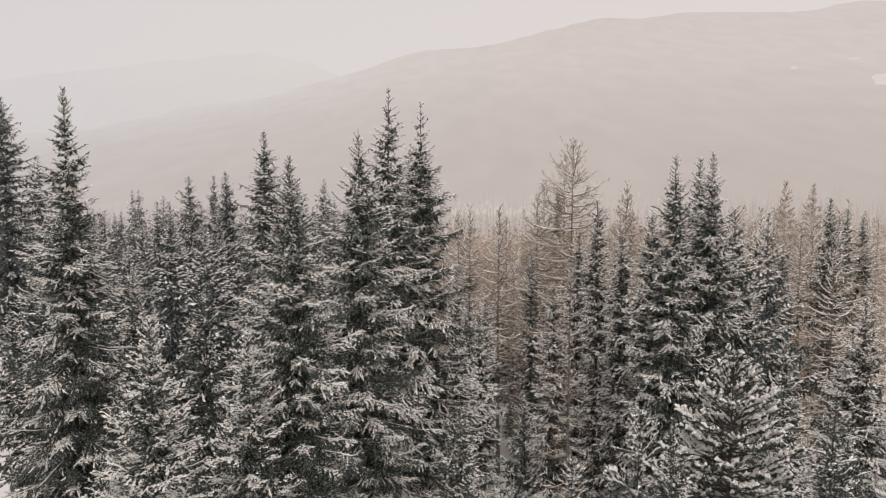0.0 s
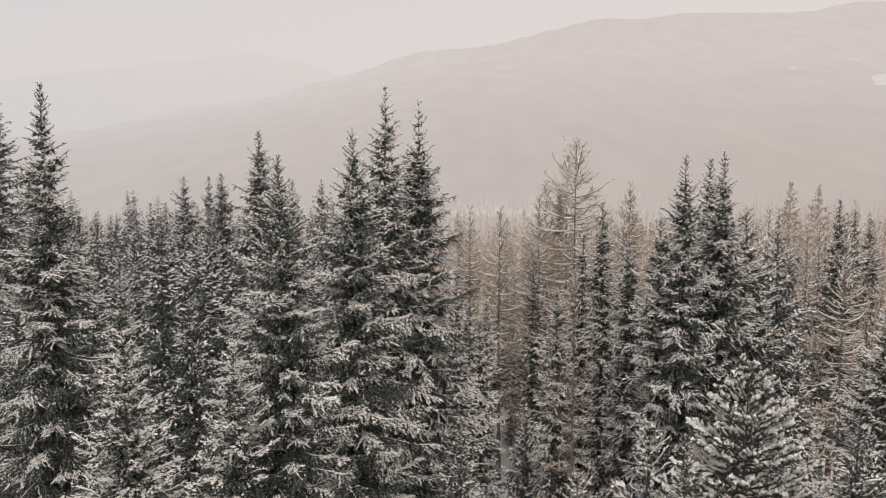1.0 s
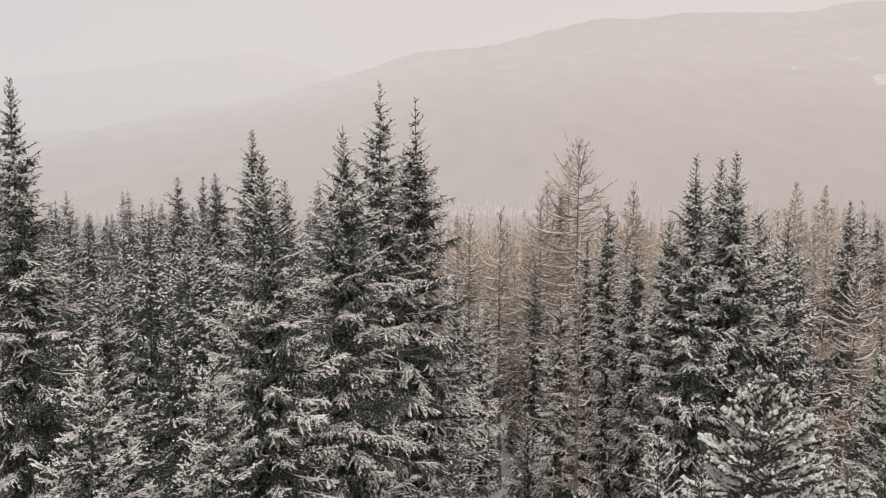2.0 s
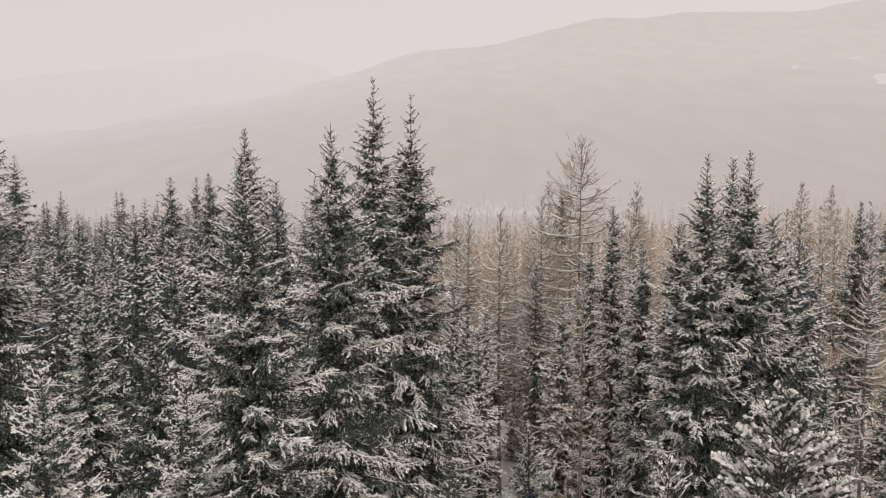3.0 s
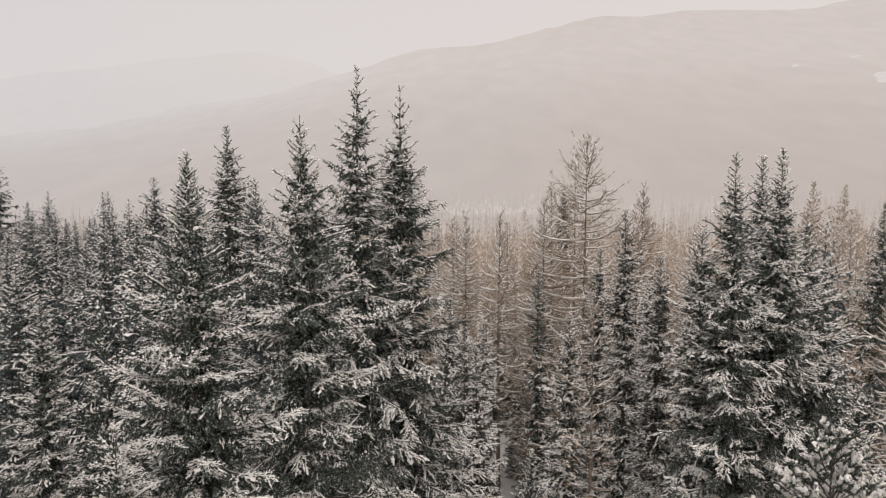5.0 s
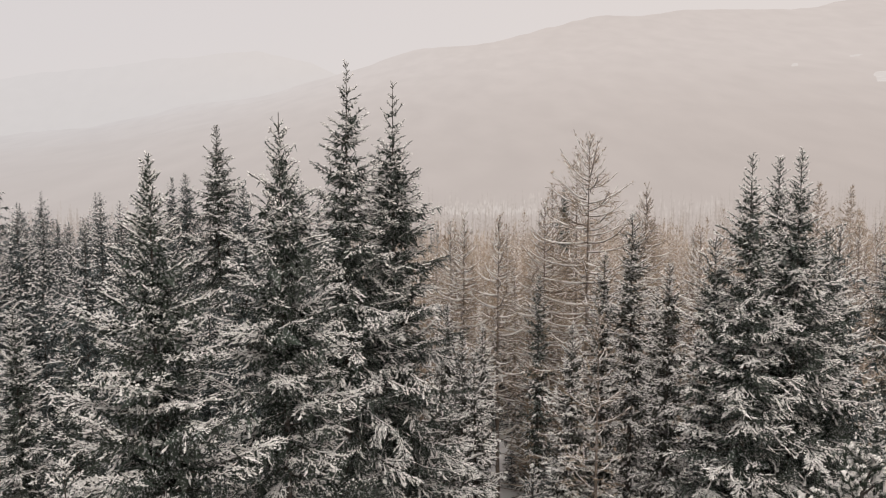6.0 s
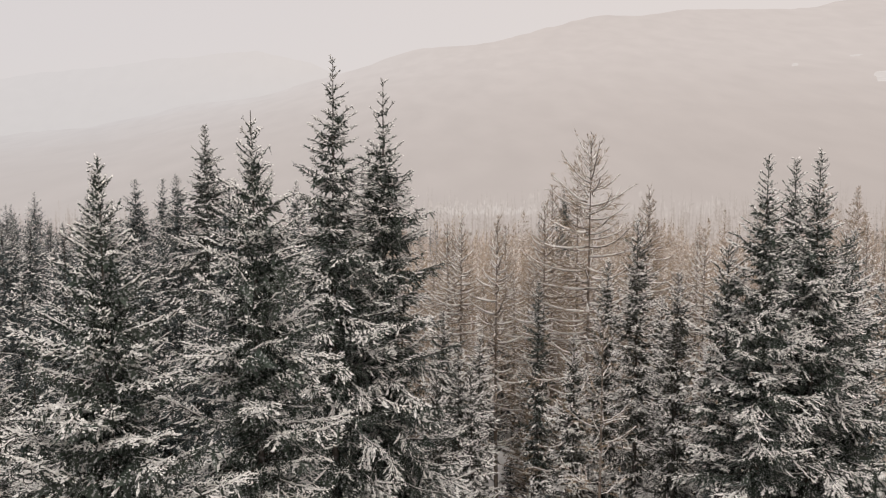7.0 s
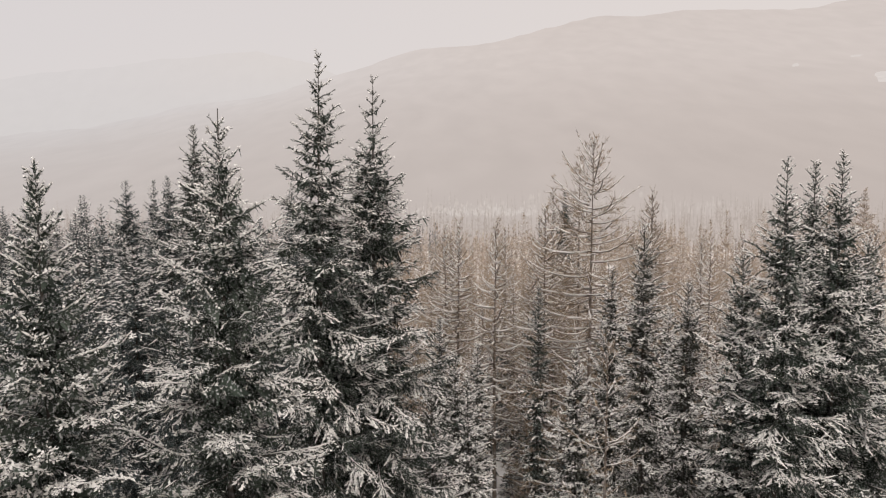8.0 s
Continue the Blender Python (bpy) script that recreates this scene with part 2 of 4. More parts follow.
# ---- trees ----
def spruce(seed, height, reach=2.4, flare=0.26, bare=1.5, fine=1.0, snow=0.7, spire=0.0, needles=None, load=1.0, label="", ragged=0.3, seen=0.0, airy=0.0, leader=0.0):
    """A spruce: trunk, boughs in whorls, side branches with finger shoots, and the snow on them. fine: 1 for a rich one, less for one far off, more for one close by;
    seen: the height above which the crown is full; airy: how open the top stands; leader: the bare shoot at the tip."""
    rng = np.random.default_rng(seed)
    root = new("spruce_tree")
    tagged(root, label or "dark green spruce tree with fresh snow on its boughs", "tree")
    rich, mid, near = fine > 0.7, fine > 0.45, max(1.0, fine)
    pts, rad = stem(height, 0.0082 * height + 0.01, 0.12, rng)
    part("trunk", [tubes(pts[None], rad[None], 8 if mid else 5)], BARK, root)
    # boughs: height, azimuth, length, slope
    z, rows = height - rng.uniform(0.1, 0.2) - leader, []
    while z > bare:
        below = height - z
        r = reach * (1 - math.exp(-max(0.04, below - 0.6 * spire * (1 - math.exp(-below / max(spire, 0.05)))) * flare / reach))
        r = r * min(1.0, 0.6 + 0.4 * (z - bare) / 2.5) + 0.06
        thin = airy * max(0.0, 1 - below / 4.5)
        n = int(rng.integers(5, 8)) if below > 2.0 and z > seen else int(rng.integers(4, 6))
        n = max(2, round(n * (1 - 0.35 * thin)))
        a0 = rng.uniform(0, 6.28)
        for i in range(n):
            rows.append((z + rng.normal() * (0.04 + 0.012 * min(below, 8)), a0 + i / n * 6.28 + rng.normal() * 0.3, r * min(1.4, max(0.4, 1 + rng.normal() * ragged)),
                         np.interp(below, [0, 0.7, 2, 4, 8, 14, 22], [1.3, 0.75, 0.4, 0.08, -0.22, -0.46, -0.55]) + rng.normal() * 0.13))
        step = (0.15 + 0.026 * min(below, 8)) * (1 + 1.3 * thin) if rich else (0.2 + 0.03 * min(below, 9)) * (1.0 if mid else 1.25)
        if fine > 1.12:
            step *= 0.62 + 0.38 * min(1.0, below / 3.5)
        z -= step * rng.uniform(0.7, 1.3) * (1.0 if z > seen else 1.7)
    zb, az, ln, sl = np.array(rows).T
    nb = len(zb)
    below = height - zb
    curl = rng.uniform(0.10, 0.42, nb) * np.interp(below, [0, 3, 9], [0.4, 0.8, 1.2])
    sway = rng.normal(size=nb) * 0.12
    wave = rng.uniform(0, 6.28, nb)
    base = on_stem(pts, zb)
    out = np.stack([np.cos(az), np.sin(az), np.zeros_like(az)], 1)
    across = np.stack([-np.sin(az), np.cos(az), np.zeros_like(az)], 1)

    def along(i, u):
        p = base[i] + out[i] * (ln[i] * u)[:, None] + across[i] * (ln[i] * sway[i] * u * u)[:, None]
        p[:, 2] += ln[i] * (sl[i] * u + curl[i] * (u * u - 0.25 * u)) + 0.045 * u * np.sin(wave[i] + 9 * u) * np.minimum(1, ln[i])
        return p

    every = np.arange(nb)
    k = 5 if rich else 4 if mid else 3
    bp = np.stack([along(every, np.full(nb, s)) for s in np.linspace(0, 0.98, k)], 1)
    br = (0.008 + 0.006 * ln)[:, None] * np.linspace(1, 0.3, k)[None]
    crown = part("crown", [tubes(bp, br, 3)], BARK, root, kind="stuff")
    # side branches, right and left of each bough, in its plane
    gap = (0.115 / near if mid else 0.085) * max(1.0, fine ** -1.05) * np.where(zb > seen, 1.0, 3.0)
    cnt = np.maximum(2, np.round(ln / gap)).astype(int) * 2
    i = np.repeat(every, cnt)
    kk = np.arange(len(i)) - np.repeat(np.cumsum(cnt) - cnt, cnt)
    u = (0.05 + 0.95 * (kk // 2 + rng.uniform(0.1, 0.9, len(i))) / (cnt[i] // 2)).clip(0, 1)
    p = along(i, u)
    tan = out[i] + across[i] * (2 * sway[i] * u)[:, None]
    tan[:, 2] = sl[i] + curl[i] * (2 * u - 0.25)
    side = np.where(kk % 2 == 0, 1.0, -1.0)
    turn = side * rng.uniform(0.3, 1.35, len(i)) * (1.1 - 0.6 * u)

    def turned(way, ang, fall):
        c, s = np.cos(ang), np.sin(ang)
        return unit(np.stack([way[:, 0] * c - way[:, 1] * s, way[:, 0] * s + way[:, 1] * c, way[:, 2] - fall], 1))

    deep = np.interp(below[i], [0, 3, 10], [-0.15, 0.0, 0.2])
    d = turned(tan, turn, tan[:, 2] * 0.25 + deep * rng.uniform(-0.3, 1.5, len(i)) + rng.normal(size=len(i)) * 0.24)
    full = np.where(zb > seen, 1.0, 1.8)[i]
    l = np.minimum(ln[i] * 0.38 * (1.02 - u) ** 0.8 * np.interp(below[i], [0, 2.5, 6], [0.3, 0.6, 1.0]) + 0.07 + 0.04 * np.minimum(ln[i], 1), 0.46) * near ** -0.4 * rng.uniform(0.35, 1.45, len(i)) * np.minimum(full, 1.4)
    droop = rng.uniform(0.05, 0.4, len(i)) * np.interp(below[i], [0, 3, 10], [0.2, 0.6, 1.0])

    def on_side(q, s):
        w = p[q] + d[q] * (l[q] * s)[:, None]
        w[:, 2] -= l[q] * droop[q] * s * s
        return w

    whole = np.arange(len(i))
    green = []
    # needles along the side branches
    wide = (0.038 * near ** -0.5 if rich else 0.085 if mid else 0.4 * gap[i]) * full * np.interp(below[i], [0, 4], [1.7 if fine > 1.55 else 0.6, 1.0])
    for s0, s1, swell in ((-0.1, 0.62, 1.0), (0.35, 1.08, 0.8)) if mid else ((-0.1, 1.08, 1.1),):
        a, b = on_side(whole, s0), on_side(whole, s1)
        green.append(blades(a, unit(b - a), np.linalg.norm(b - a, axis=1), wide * swell * rng.uniform(0.7, 1.3, len(i)), rng))
    # branchlets hanging under the bough
    q = whole[rng.uniform(0, 1, len(whole)) < np.interp(below[i], [0, 2, 6], [0.0, 0.3, 0.9]) * np.clip(1.35 - u, 0.15, 1)]
    hang = unit(d[q] * 0.5 + rng.normal(size=(len(q), 3)) * 0.3 - [0, 0, 0.9])
    drop = np.minimum(0.32, 0.07 + 0.12 * ln[i][q]) * rng.uniform(0.5, 1.4, len(q)) * full[q] * (1.0 if mid else 1.5)
    green.append(blades(on_side(q, rng.uniform(0, 0.7, len(q))), hang, drop, drop * (0.22 if rich else 0.45), rng))
    # the dark heart of the crown
    m = rng.integers(0, nb, nb * (7 if rich else 5 if mid else 3))
    m = m[(zb[m] > seen) & (below[m] > 1.0)]
    hang = unit(out[m] * rng.uniform(-0.2, 0.9, (len(m), 1)) + rng.normal(size=(len(m), 3)) * 0.4 - [0, 0, 0.5])
    drop = np.minimum(0.6, 0.32 * ln[m] + 0.05) * rng.uniform(0.5, 1.2, len(m))
    green.append(blades(along(m, rng.uniform(0.03, 0.5, len(m))), hang, drop, drop * rng.uniform(0.35, 0.7, len(m)), rng))
    # young shoots of the top, thick with needles
    if mid:
        young = below < 3.5
        green.append(tubes(bp[young], np.tile(np.interp(np.linspace(0, 1, k), [0, 0.4, 0.8, 1], [0.010, 0.013, 0.013, 0.006]) * (1.5 if fine > 1.55 else 1.0 if rich else 1.4), (young.sum(), 1)), 3))
    # finger shoots on the side branches
    tips = []
    if mid:
        want = np.clip(np.round(l / (0.065 * near ** -0.5 if rich else 0.15)), 1, 7).astype(int) * (zb[i] > seen)
        q = np.repeat(whole, want)
        kk = np.arange(len(q)) - np.repeat(np.cumsum(want) - want, want)
        s = (0.15 + 0.85 * (kk + rng.uniform(0.2, 0.9, len(q))) / np.maximum(want[q], 1)).clip(0, 1)
        f = turned(d[q], np.where(kk % 2 == 0, 1, -1) * rng.uniform(0.2, 1.5, len(q)), rng.normal(size=len(q)) * 0.45 + droop[q] * s * 0.8)
        fl = (0.045 + 0.20 * l[q] * (1.15 - s)).clip(0.045, 0.14) * rng.uniform(0.7, 1.4, len(q)) * (1.0 if rich else 1.5)
        fp = on_side(q, s)
        green.append(blades(fp, unit(f + rng.normal(size=f.shape) * 0.2), fl, (fl * 0.16 + 0.014) * (1.35 * near ** -0.5 if rich else 1.7), rng))
        tips = [fp, f, fl, q, s]
    part("needles", green, needles or NEEDLES, crown, kind="stuff")
    # snow: some boughs carry much, some little; most lies on the outer half
    share = np.clip(rng.normal(0.95, 0.7, nb), 0.06, 2.1)
    coarse = p[::5]
    patch = np.repeat(np.array([0.7 * noise.noise(Vector(w * 1.1)) + 0.6 * noise.noise(Vector(w * 0.45 + [9, 3, 1])) for w in coarse]), 5)[:len(p)]
    chance = 1.2 * snow * share[i] * (1.0 + 1.9 * patch) * np.clip((u - 0.18 + 0.6 * np.exp(-ln[i] / 0.7)) / 0.36, 0.05, 1.3) * np.interp(below[i], [0.3, 1.2, 5, 8], [1.1, 2.0, 1.35, 0.7])
    loaded = rng.uniform(0, 1, len(i)) < chance
    q = whole[loaded]
    start, end = on_side(q, rng.uniform(0.0, 0.3, len(q))), on_side(q, 1.0)
    fat = (0.023 + 0.028 * np.minimum(l[q] / 0.3, 1.4)) * rng.uniform(0.6, 1.4, len(q)) * load * (near ** -0.9 if rich else 1.4 if mid else 1.7)
    cover = []
    for s0, s1 in ((0.0, 0.55), (0.4, 1.05)) if mid else ((0.0, 1.0),):
        a = start + (end - start) * s0 + rng.normal(size=start.shape) * 0.012 + [0, 0, 0.018]
        b = start + (end - start) * s1 + rng.normal(size=start.shape) * 0.02 + [0, 0, 0.018]
        cover.append(strokes(a, unit(b - a), np.linalg.norm(b - a, axis=1), fat * rng.uniform(0.8, 1.6, len(q)), fat * 0.8, rng))
    if mid:
        fp, f, fl, q, s = tips
        m = rng.uniform(0, 1, len(q)) < np.clip(chance[q] * 1.2, 0, 0.92) * (0.3 + 0.7 * loaded[q])
        cover.append(strokes(fp[m] + [0, 0, 0.018], unit(f[m] + [0, 0, 0.08]), fl[m] * rng.uniform(0.75, 1.1, m.sum()), (fl[m] * 0.16 + 0.020) * load * (near ** -0.5 if rich else 1.5) * rng.uniform(0.7, 1.4, m.sum()), np.full(m.sum(), 0.02) * load, rng))
    # ridges along the boughs and clumps near their ends
    m = rng.uniform(0, 1, nb) < snow * share * np.interp(below, [0, 4, 7], [1.3, 1.0, 0.6])
    ridge = np.stack([along(every[m], np.full(m.sum(), s)) for s in (0.25, 0.5, 0.7, 0.88, 1.0)], 1)
    thick = (0.010 + 0.005 * np.minimum(ln[m], 2)) * load * (1.0 if rich else 1.6)
    ridge += rng.normal(size=ridge.shape) * 0.012
    ridge[..., 2] += (thick * 0.8)[:, None] + 0.010
    cover.append(tubes(ridge, thick[:, None] * np.array([0.2, 0.9, 1.0, 1.1, 0.3])[None] * rng.uniform(0.35, 1.5, (m.sum(), 5)), 3))
    if rich:
        tip = np.flatnonzero((rng.uniform(0, 1, nb) < snow * share * 0.8) & (zb > seen) & (below > 0.5))
        tip = np.repeat(tip, np.clip(np.round(ln[tip] * 8 * near), 2, 12 * near).astype(int))
        spot = along(tip, rng.uniform(0.5, 1.0, len(tip))) + rng.normal(size=(len(tip), 3)) * np.array([0.10, 0.10, 0.02]) * np.minimum(1, ln[tip])[:, None] + [0, 0, 0.035]
        size = rng.uniform(0.016, 0.038, len(tip)) * load
        cover.append(dabs(spot, out[tip] + rng.normal(size=(len(tip), 3)) * 0.5, size * rng.uniform(1.2, 2.4, len(tip)), size, size * 0.9, rng))
    part("snow", cover, SNOW_THIN, crown, "fresh snow lying on the boughs", True, "stuff")
    return root


def larch(seed, height, reach=2.2, bare=2.0, fine=1.0, snow=0.5, far=False, label="", flare=0.42, limbs=1.0, thick=1.0, broad=0.32):
    """A leafless larch: trunk, upswept boughs, fine twigs, and lines of snow along them."""
    rng = np.random.default_rng(seed)
    root = new("larch_tree")
    tagged(root, label or "bare tan larch tree with snow along its thin branches", "tree")
    pts, rad = stem(height, 0.0072 * height + 0.01, 0.1, rng)
    # far trunks take the haze-paled twig colour
    part("trunk", [tubes(pts[None], rad[None] * (0.75 if far else 1.0), 8)], TWIGS_FAR if far else BARK_LARCH, root)
    z, rows = height - 0.2, []
    while z > bare:
        below = height - z
        r = reach * (1 - math.exp(-below * flare * min(1.0, broad + below * 0.16) / reach)) * min(1.0, 0.45 + 0.55 * (z - bare) / 4) + 0.1
        n = int(rng.integers(2, 5))
        for i in range(n):
            rows.append((z + rng.normal() * 0.1, len(rows) * 2.4 + rng.normal() * 0.35, r * rng.uniform(0.55, 1.25),
                         np.interp(below, [0, 1, 2.5, 5, 10, 18], [1.4, 0.75, 0.3, -0.05, -0.24, -0.35]) + rng.normal() * 0.13))
        z -= (0.24 + 0.012 * below) * (1 + (limbs - 1) * min(1, below / 2)) / (0.5 + 0.5 * fine) * rng.uniform(0.6, 1.4)
    zb, az, ln, sl = np.array(rows).T
    nb = len(zb)
    curl = rng.uniform(0.25, 0.62, nb) + 0.35 * np.exp((zb - height) / 3)
    kink = rng.normal(size=(nb, 2)) * 0.10
    base = on_stem(pts, zb)
    out = np.stack([np.cos(az), np.sin(az), np.zeros_like(az)], 1)
    across = np.stack([-np.sin(az), np.cos(az), np.zeros_like(az)], 1)

    def along(i, u):
        p = base[i] + out[i] * (ln[i] * u)[:, None] + across[i] * (ln[i] * kink[i, 0] * np.sin(u * 4 + kink[i, 1] * 20))[:, None]
        p[:, 2] += ln[i] * (sl[i] * u + curl[i] * (u * u - 0.2 * u))
        return p

    k = 6 if fine > 0.6 else 4
    us = np.linspace(0, 1, k)
    bp = np.stack([along(np.arange(nb), np.full(nb, s)) for s in us], 1)
    br = ((0.016 if not far else 0.022) + 0.009 * np.minimum(ln, 2.2))[:, None] * thick * np.linspace(1, 0.35, k)[None]
    crown = part("crown", [tubes(bp, br, 3)], BARK_LARCH if not far else TWIGS_FAR, root, kind="stuff")
    cover = []
    if snow > 0:
        m = rng.uniform(0, 1, nb) < 0.35 + snow * 0.6
        top = bp[m].copy()
        top[..., 2] += br[m] * 0.75
        cover.append(tubes(top, br[m] * np.array([0.5] + [1.7] * (k - 2) + [0.9])[None] * rng.uniform(0.7, 1.2, (m.sum(), 1)), 3))
    # twigs
    cnt = np.maximum(3, np.round(ln / (0.095 / fine))).astype(int)
    i = np.repeat(np.arange(nb), cnt)
    u = rng.uniform(0.18, 1.0, len(i))
    p = along(i, u)
    turn = rng.choice([-1, 1], len(i)) * rng.uniform(0.4, 1.2, len(i))
    c, s = np.cos(turn), np.sin(turn)
    d = unit(np.stack([out[i, 0] * c - out[i, 1] * s, out[i, 0] * s + out[i, 1] * c, sl[i] * 0.5 + rng.uniform(-0.35, 0.65, len(i)) + 0.9 * np.exp((zb[i] - height) / 2.5)], 1))
    l = np.minimum(ln[i] * 0.5 * (1.15 - u) + 0.2, 1.0) * rng.uniform(0.5, 1.4, len(i))
    w = 0.03 if not far else 0.06
    tw = [blades(p, d, l, np.full(len(l), w), rng)]
    for q in range(5 if fine > 0.6 else 4):
        f = unit(d + rng.normal(size=d.shape) * 0.6)
        tw.append(blades(p + d * (l * rng.uniform(0.15, 0.8, len(l)))[:, None], f, l * rng.uniform(0.3, 0.75, len(l)), np.full(len(l), w * 0.8), rng))
    part("twig_spray", tw, TWIGS_FAR if far else TWIGS_LARCH, crown, kind="stuff")
    m = rng.uniform(0, 1, len(l)) < snow * 0.35
    cover.append(strokes(p[m] + [0, 0, 0.02], d[m], l[m] * 0.85, np.full(m.sum(), 0.05), np.full(m.sum(), 0.03), rng))
    part("snow", cover, SNOW, crown, "thin lines of snow on the branches", True, "stuff")
    return root


def pine(seed, height, reach, bare=1.0, snow=0.5, label=""):
    """A broad young pine: forked boughs with long dark needle tufts, and lumpy rolls of snow along their ends."""
    rng = np.random.default_rng(seed)
    root = new("pine_tree")
    tagged(root, label or "broad young pine with thick rolls of snow on its boughs", "tree")
    pts, rad = stem(height, 0.013 * height, 0.1, rng)
    part("trunk", [tubes(pts[None], rad[None], 8)], BARK, root)
    z, rows = height - 0.1, []
    while z > bare:
        below = height - z
        r = reach * min(1.0, below / (height * 0.36)) ** 0.85 * min(1.0, 0.6 + 0.4 * (z - bare) / 2) + 0.1
        for i in range(rng.integers(5, 8)):
            rows.append((z + rng.normal() * 0.1, len(rows) * 2.4 + rng.normal() * 0.3, r * rng.uniform(0.65, 1.12), np.interp(below, [0, 1, 3, 6, 9], [1.5, 0.9, 0.3, -0.15, -0.3]) + rng.normal() * 0.12))
        z -= rng.uniform(0.28, 0.46)
    zb, az, ln, sl = np.array(rows).T
    nb = len(zb)
    base = on_stem(pts, zb)
    out = np.stack([np.cos(az), np.sin(az), np.zeros_like(az)], 1)

    def along(i, u):
        p = base[i] + out[i] * (ln[i] * u)[:, None]
        p[:, 2] += ln[i] * (sl[i] * u + 0.25 * (u * u - 0.3 * u))
        return p

    # forks: each bough and its side branches, as short curved runs
    cnt = np.clip(np.round(ln / 0.22), 2, 11).astype(int)
    i = np.repeat(np.arange(nb), cnt)
    kk = np.arange(len(i)) - np.repeat(np.cumsum(cnt) - cnt, cnt)
    u = (0.35 + 0.65 * (kk + rng.uniform(0.1, 0.9, len(i))) / cnt[i]).clip(0, 0.98)
    turn = np.where(kk % 2 == 0, 1, -1) * rng.uniform(0.3, 1.0, len(i))
    c, s = np.cos(turn), np.sin(turn)
    d = unit(np.stack([out[i, 0] * c - out[i, 1] * s, out[i, 0] * s + out[i, 1] * c, sl[i] * 0.7 + rng.uniform(-0.1, 0.4, len(i))], 1))
    l = np.minimum(ln[i] * 0.4 * (1.2 - u) + 0.14, 0.7) * rng.uniform(0.6, 1.2, len(i))
    side = along(i, u)
    sides = np.stack([side + d * (l * t)[:, None] + np.array([0, 0, 0.25]) * (l * t * t)[:, None] for t in np.linspace(0, 1, 5)], 1)
    bp = np.stack([along(np.arange(nb), np.full(nb, t)) for t in (0, 0.3, 0.6, 0.8, 1)], 1)
    crown = part("crown", [tubes(bp, (0.015 + 0.01 * ln)[:, None] * np.linspace(1, 0.4, 5)[None], 4), tubes(sides, np.tile(np.linspace(0.012, 0.006, 5), (len(l), 1)), 3)], BARK, root, kind="stuff")
    runs = np.concatenate([bp[:, 2:], sides[:, 1:4], sides[:, 2:5]])
    # tufts all along the runs
    leaf = []
    for q in range(7):
        t = rng.uniform(0, 2, len(runs))
        j = t.astype(int).clip(0, 1)
        a, b = runs[np.arange(len(runs)), j], runs[np.arange(len(runs)), j + 1]
        way = unit(b - a)
        p = a + (b - a) * (t - j)[:, None]
        for _ in range(5):
            leaf.append(blades(p, unit(way + rng.normal(size=way.shape) * 0.8), rng.uniform(0.10, 0.2, len(p)), np.full(len(p), 0.026), rng))
    part("needles", leaf, NEEDLES_PINE, crown, kind="stuff")
    # rolls of snow
    patch = np.array([noise.noise(Vector(q * 1.3)) for q in runs[:, 1]])
    m = rng.uniform(0, 1, len(runs)) < snow * (0.9 + 1.2 * patch)
    line = runs[m]
    n = len(line)
    t = np.linspace(0.2, 2, 6)
    roll = np.stack([line[:, min(int(q), 1)] + (line[:, min(int(q), 1) + 1] - line[:, min(int(q), 1)]) * (q - min(int(q), 1)) for q in t], 1)
    roll += rng.normal(size=roll.shape) * 0.016
    roll[..., 2] += 0.055
    fat = rng.uniform(0.03, 0.062, (n, 1)) * np.array([0.25, 0.9, 1.1, 1.2, 1.15, 0.3])[None] * rng.uniform(0.6, 1.3, (n, 6))
    cover = [tubes(roll, fat, 5)]
    tip = line[:, 2] + rng.normal(size=(n, 3)) * 0.03 + [0, 0, 0.05]
    size = rng.uniform(0.06, 0.13, n)
    g = rng.uniform(0, 1, n) < 0.7
    cover.append(dabs(tip[g], unit(line[g, 2] - line[g, 1]), size[g] * 1.4, size[g], size[g] * 0.9, rng))
    part("snow", cover, SNOW, crown, "rounded rolls of fresh snow", True, "stuff")
    return root


# ---- ground ----
def ground_height(x, y):
    z = np.interp(y, [-600, 0, 65, 120, 200, 400, 620, 800, 1000, 4600], [10, 1.4, 0, -1.0, -7, -19, -21, -24, -24, -24])
    return z + 0.25 * math.sin(x * 0.11 + 1.3) * math.cos(y * 0.09) + 0.35 * noise.noise(Vector((x * 0.06, y * 0.06, 3.1))) + 0.08 * noise.noise(Vector((x * 0.5, y * 0.5, 7.7)))


def build_ground():
    xs = np.concatenate([-np.geomspace(4600, 62, 22), np.linspace(-60, 60, 81), np.geomspace(62, 4600, 22)])
    ys = np.concatenate([-np.geomspace(600, 6, 14), np.linspace(-5, 130, 91), np.geomspace(132, 4600, 40)])
    v = np.array([(x, y, ground_height(x, y)) for y in ys for x in xs])
    nx = len(xs)
    a = (np.arange(len(ys) - 1)[:, None] * nx + np.arange(nx - 1)[None]).ravel()
    f = np.concatenate([np.stack([a, a + 1, a + nx + 1], 1), np.stack([a, a + nx + 1, a + nx], 1)])
    ob = new("ground", mesh_of("ground", [(v, f)], SNOW_GROUND, True))
    tagged(ob, "gently sloping forest floor under fresh snow", "ground", kind="structure")


build_ground()


def slope_point(x, w, y_foot, y_crest, knots_x, knots_z, z_foot, seed, rough):
    top = np.interp(x, knots_x, knots_z)
    n = noise.fractal(Vector((x * 0.004, w * 6, seed)), 0.8, 2.0, 5) * rough * (0.25 + w)
    return (x * (0.55 + 0.45 * w), y_foot + (y_crest - y_foot) * w, z_foot + (top - z_foot) * w ** 1.15 + n)


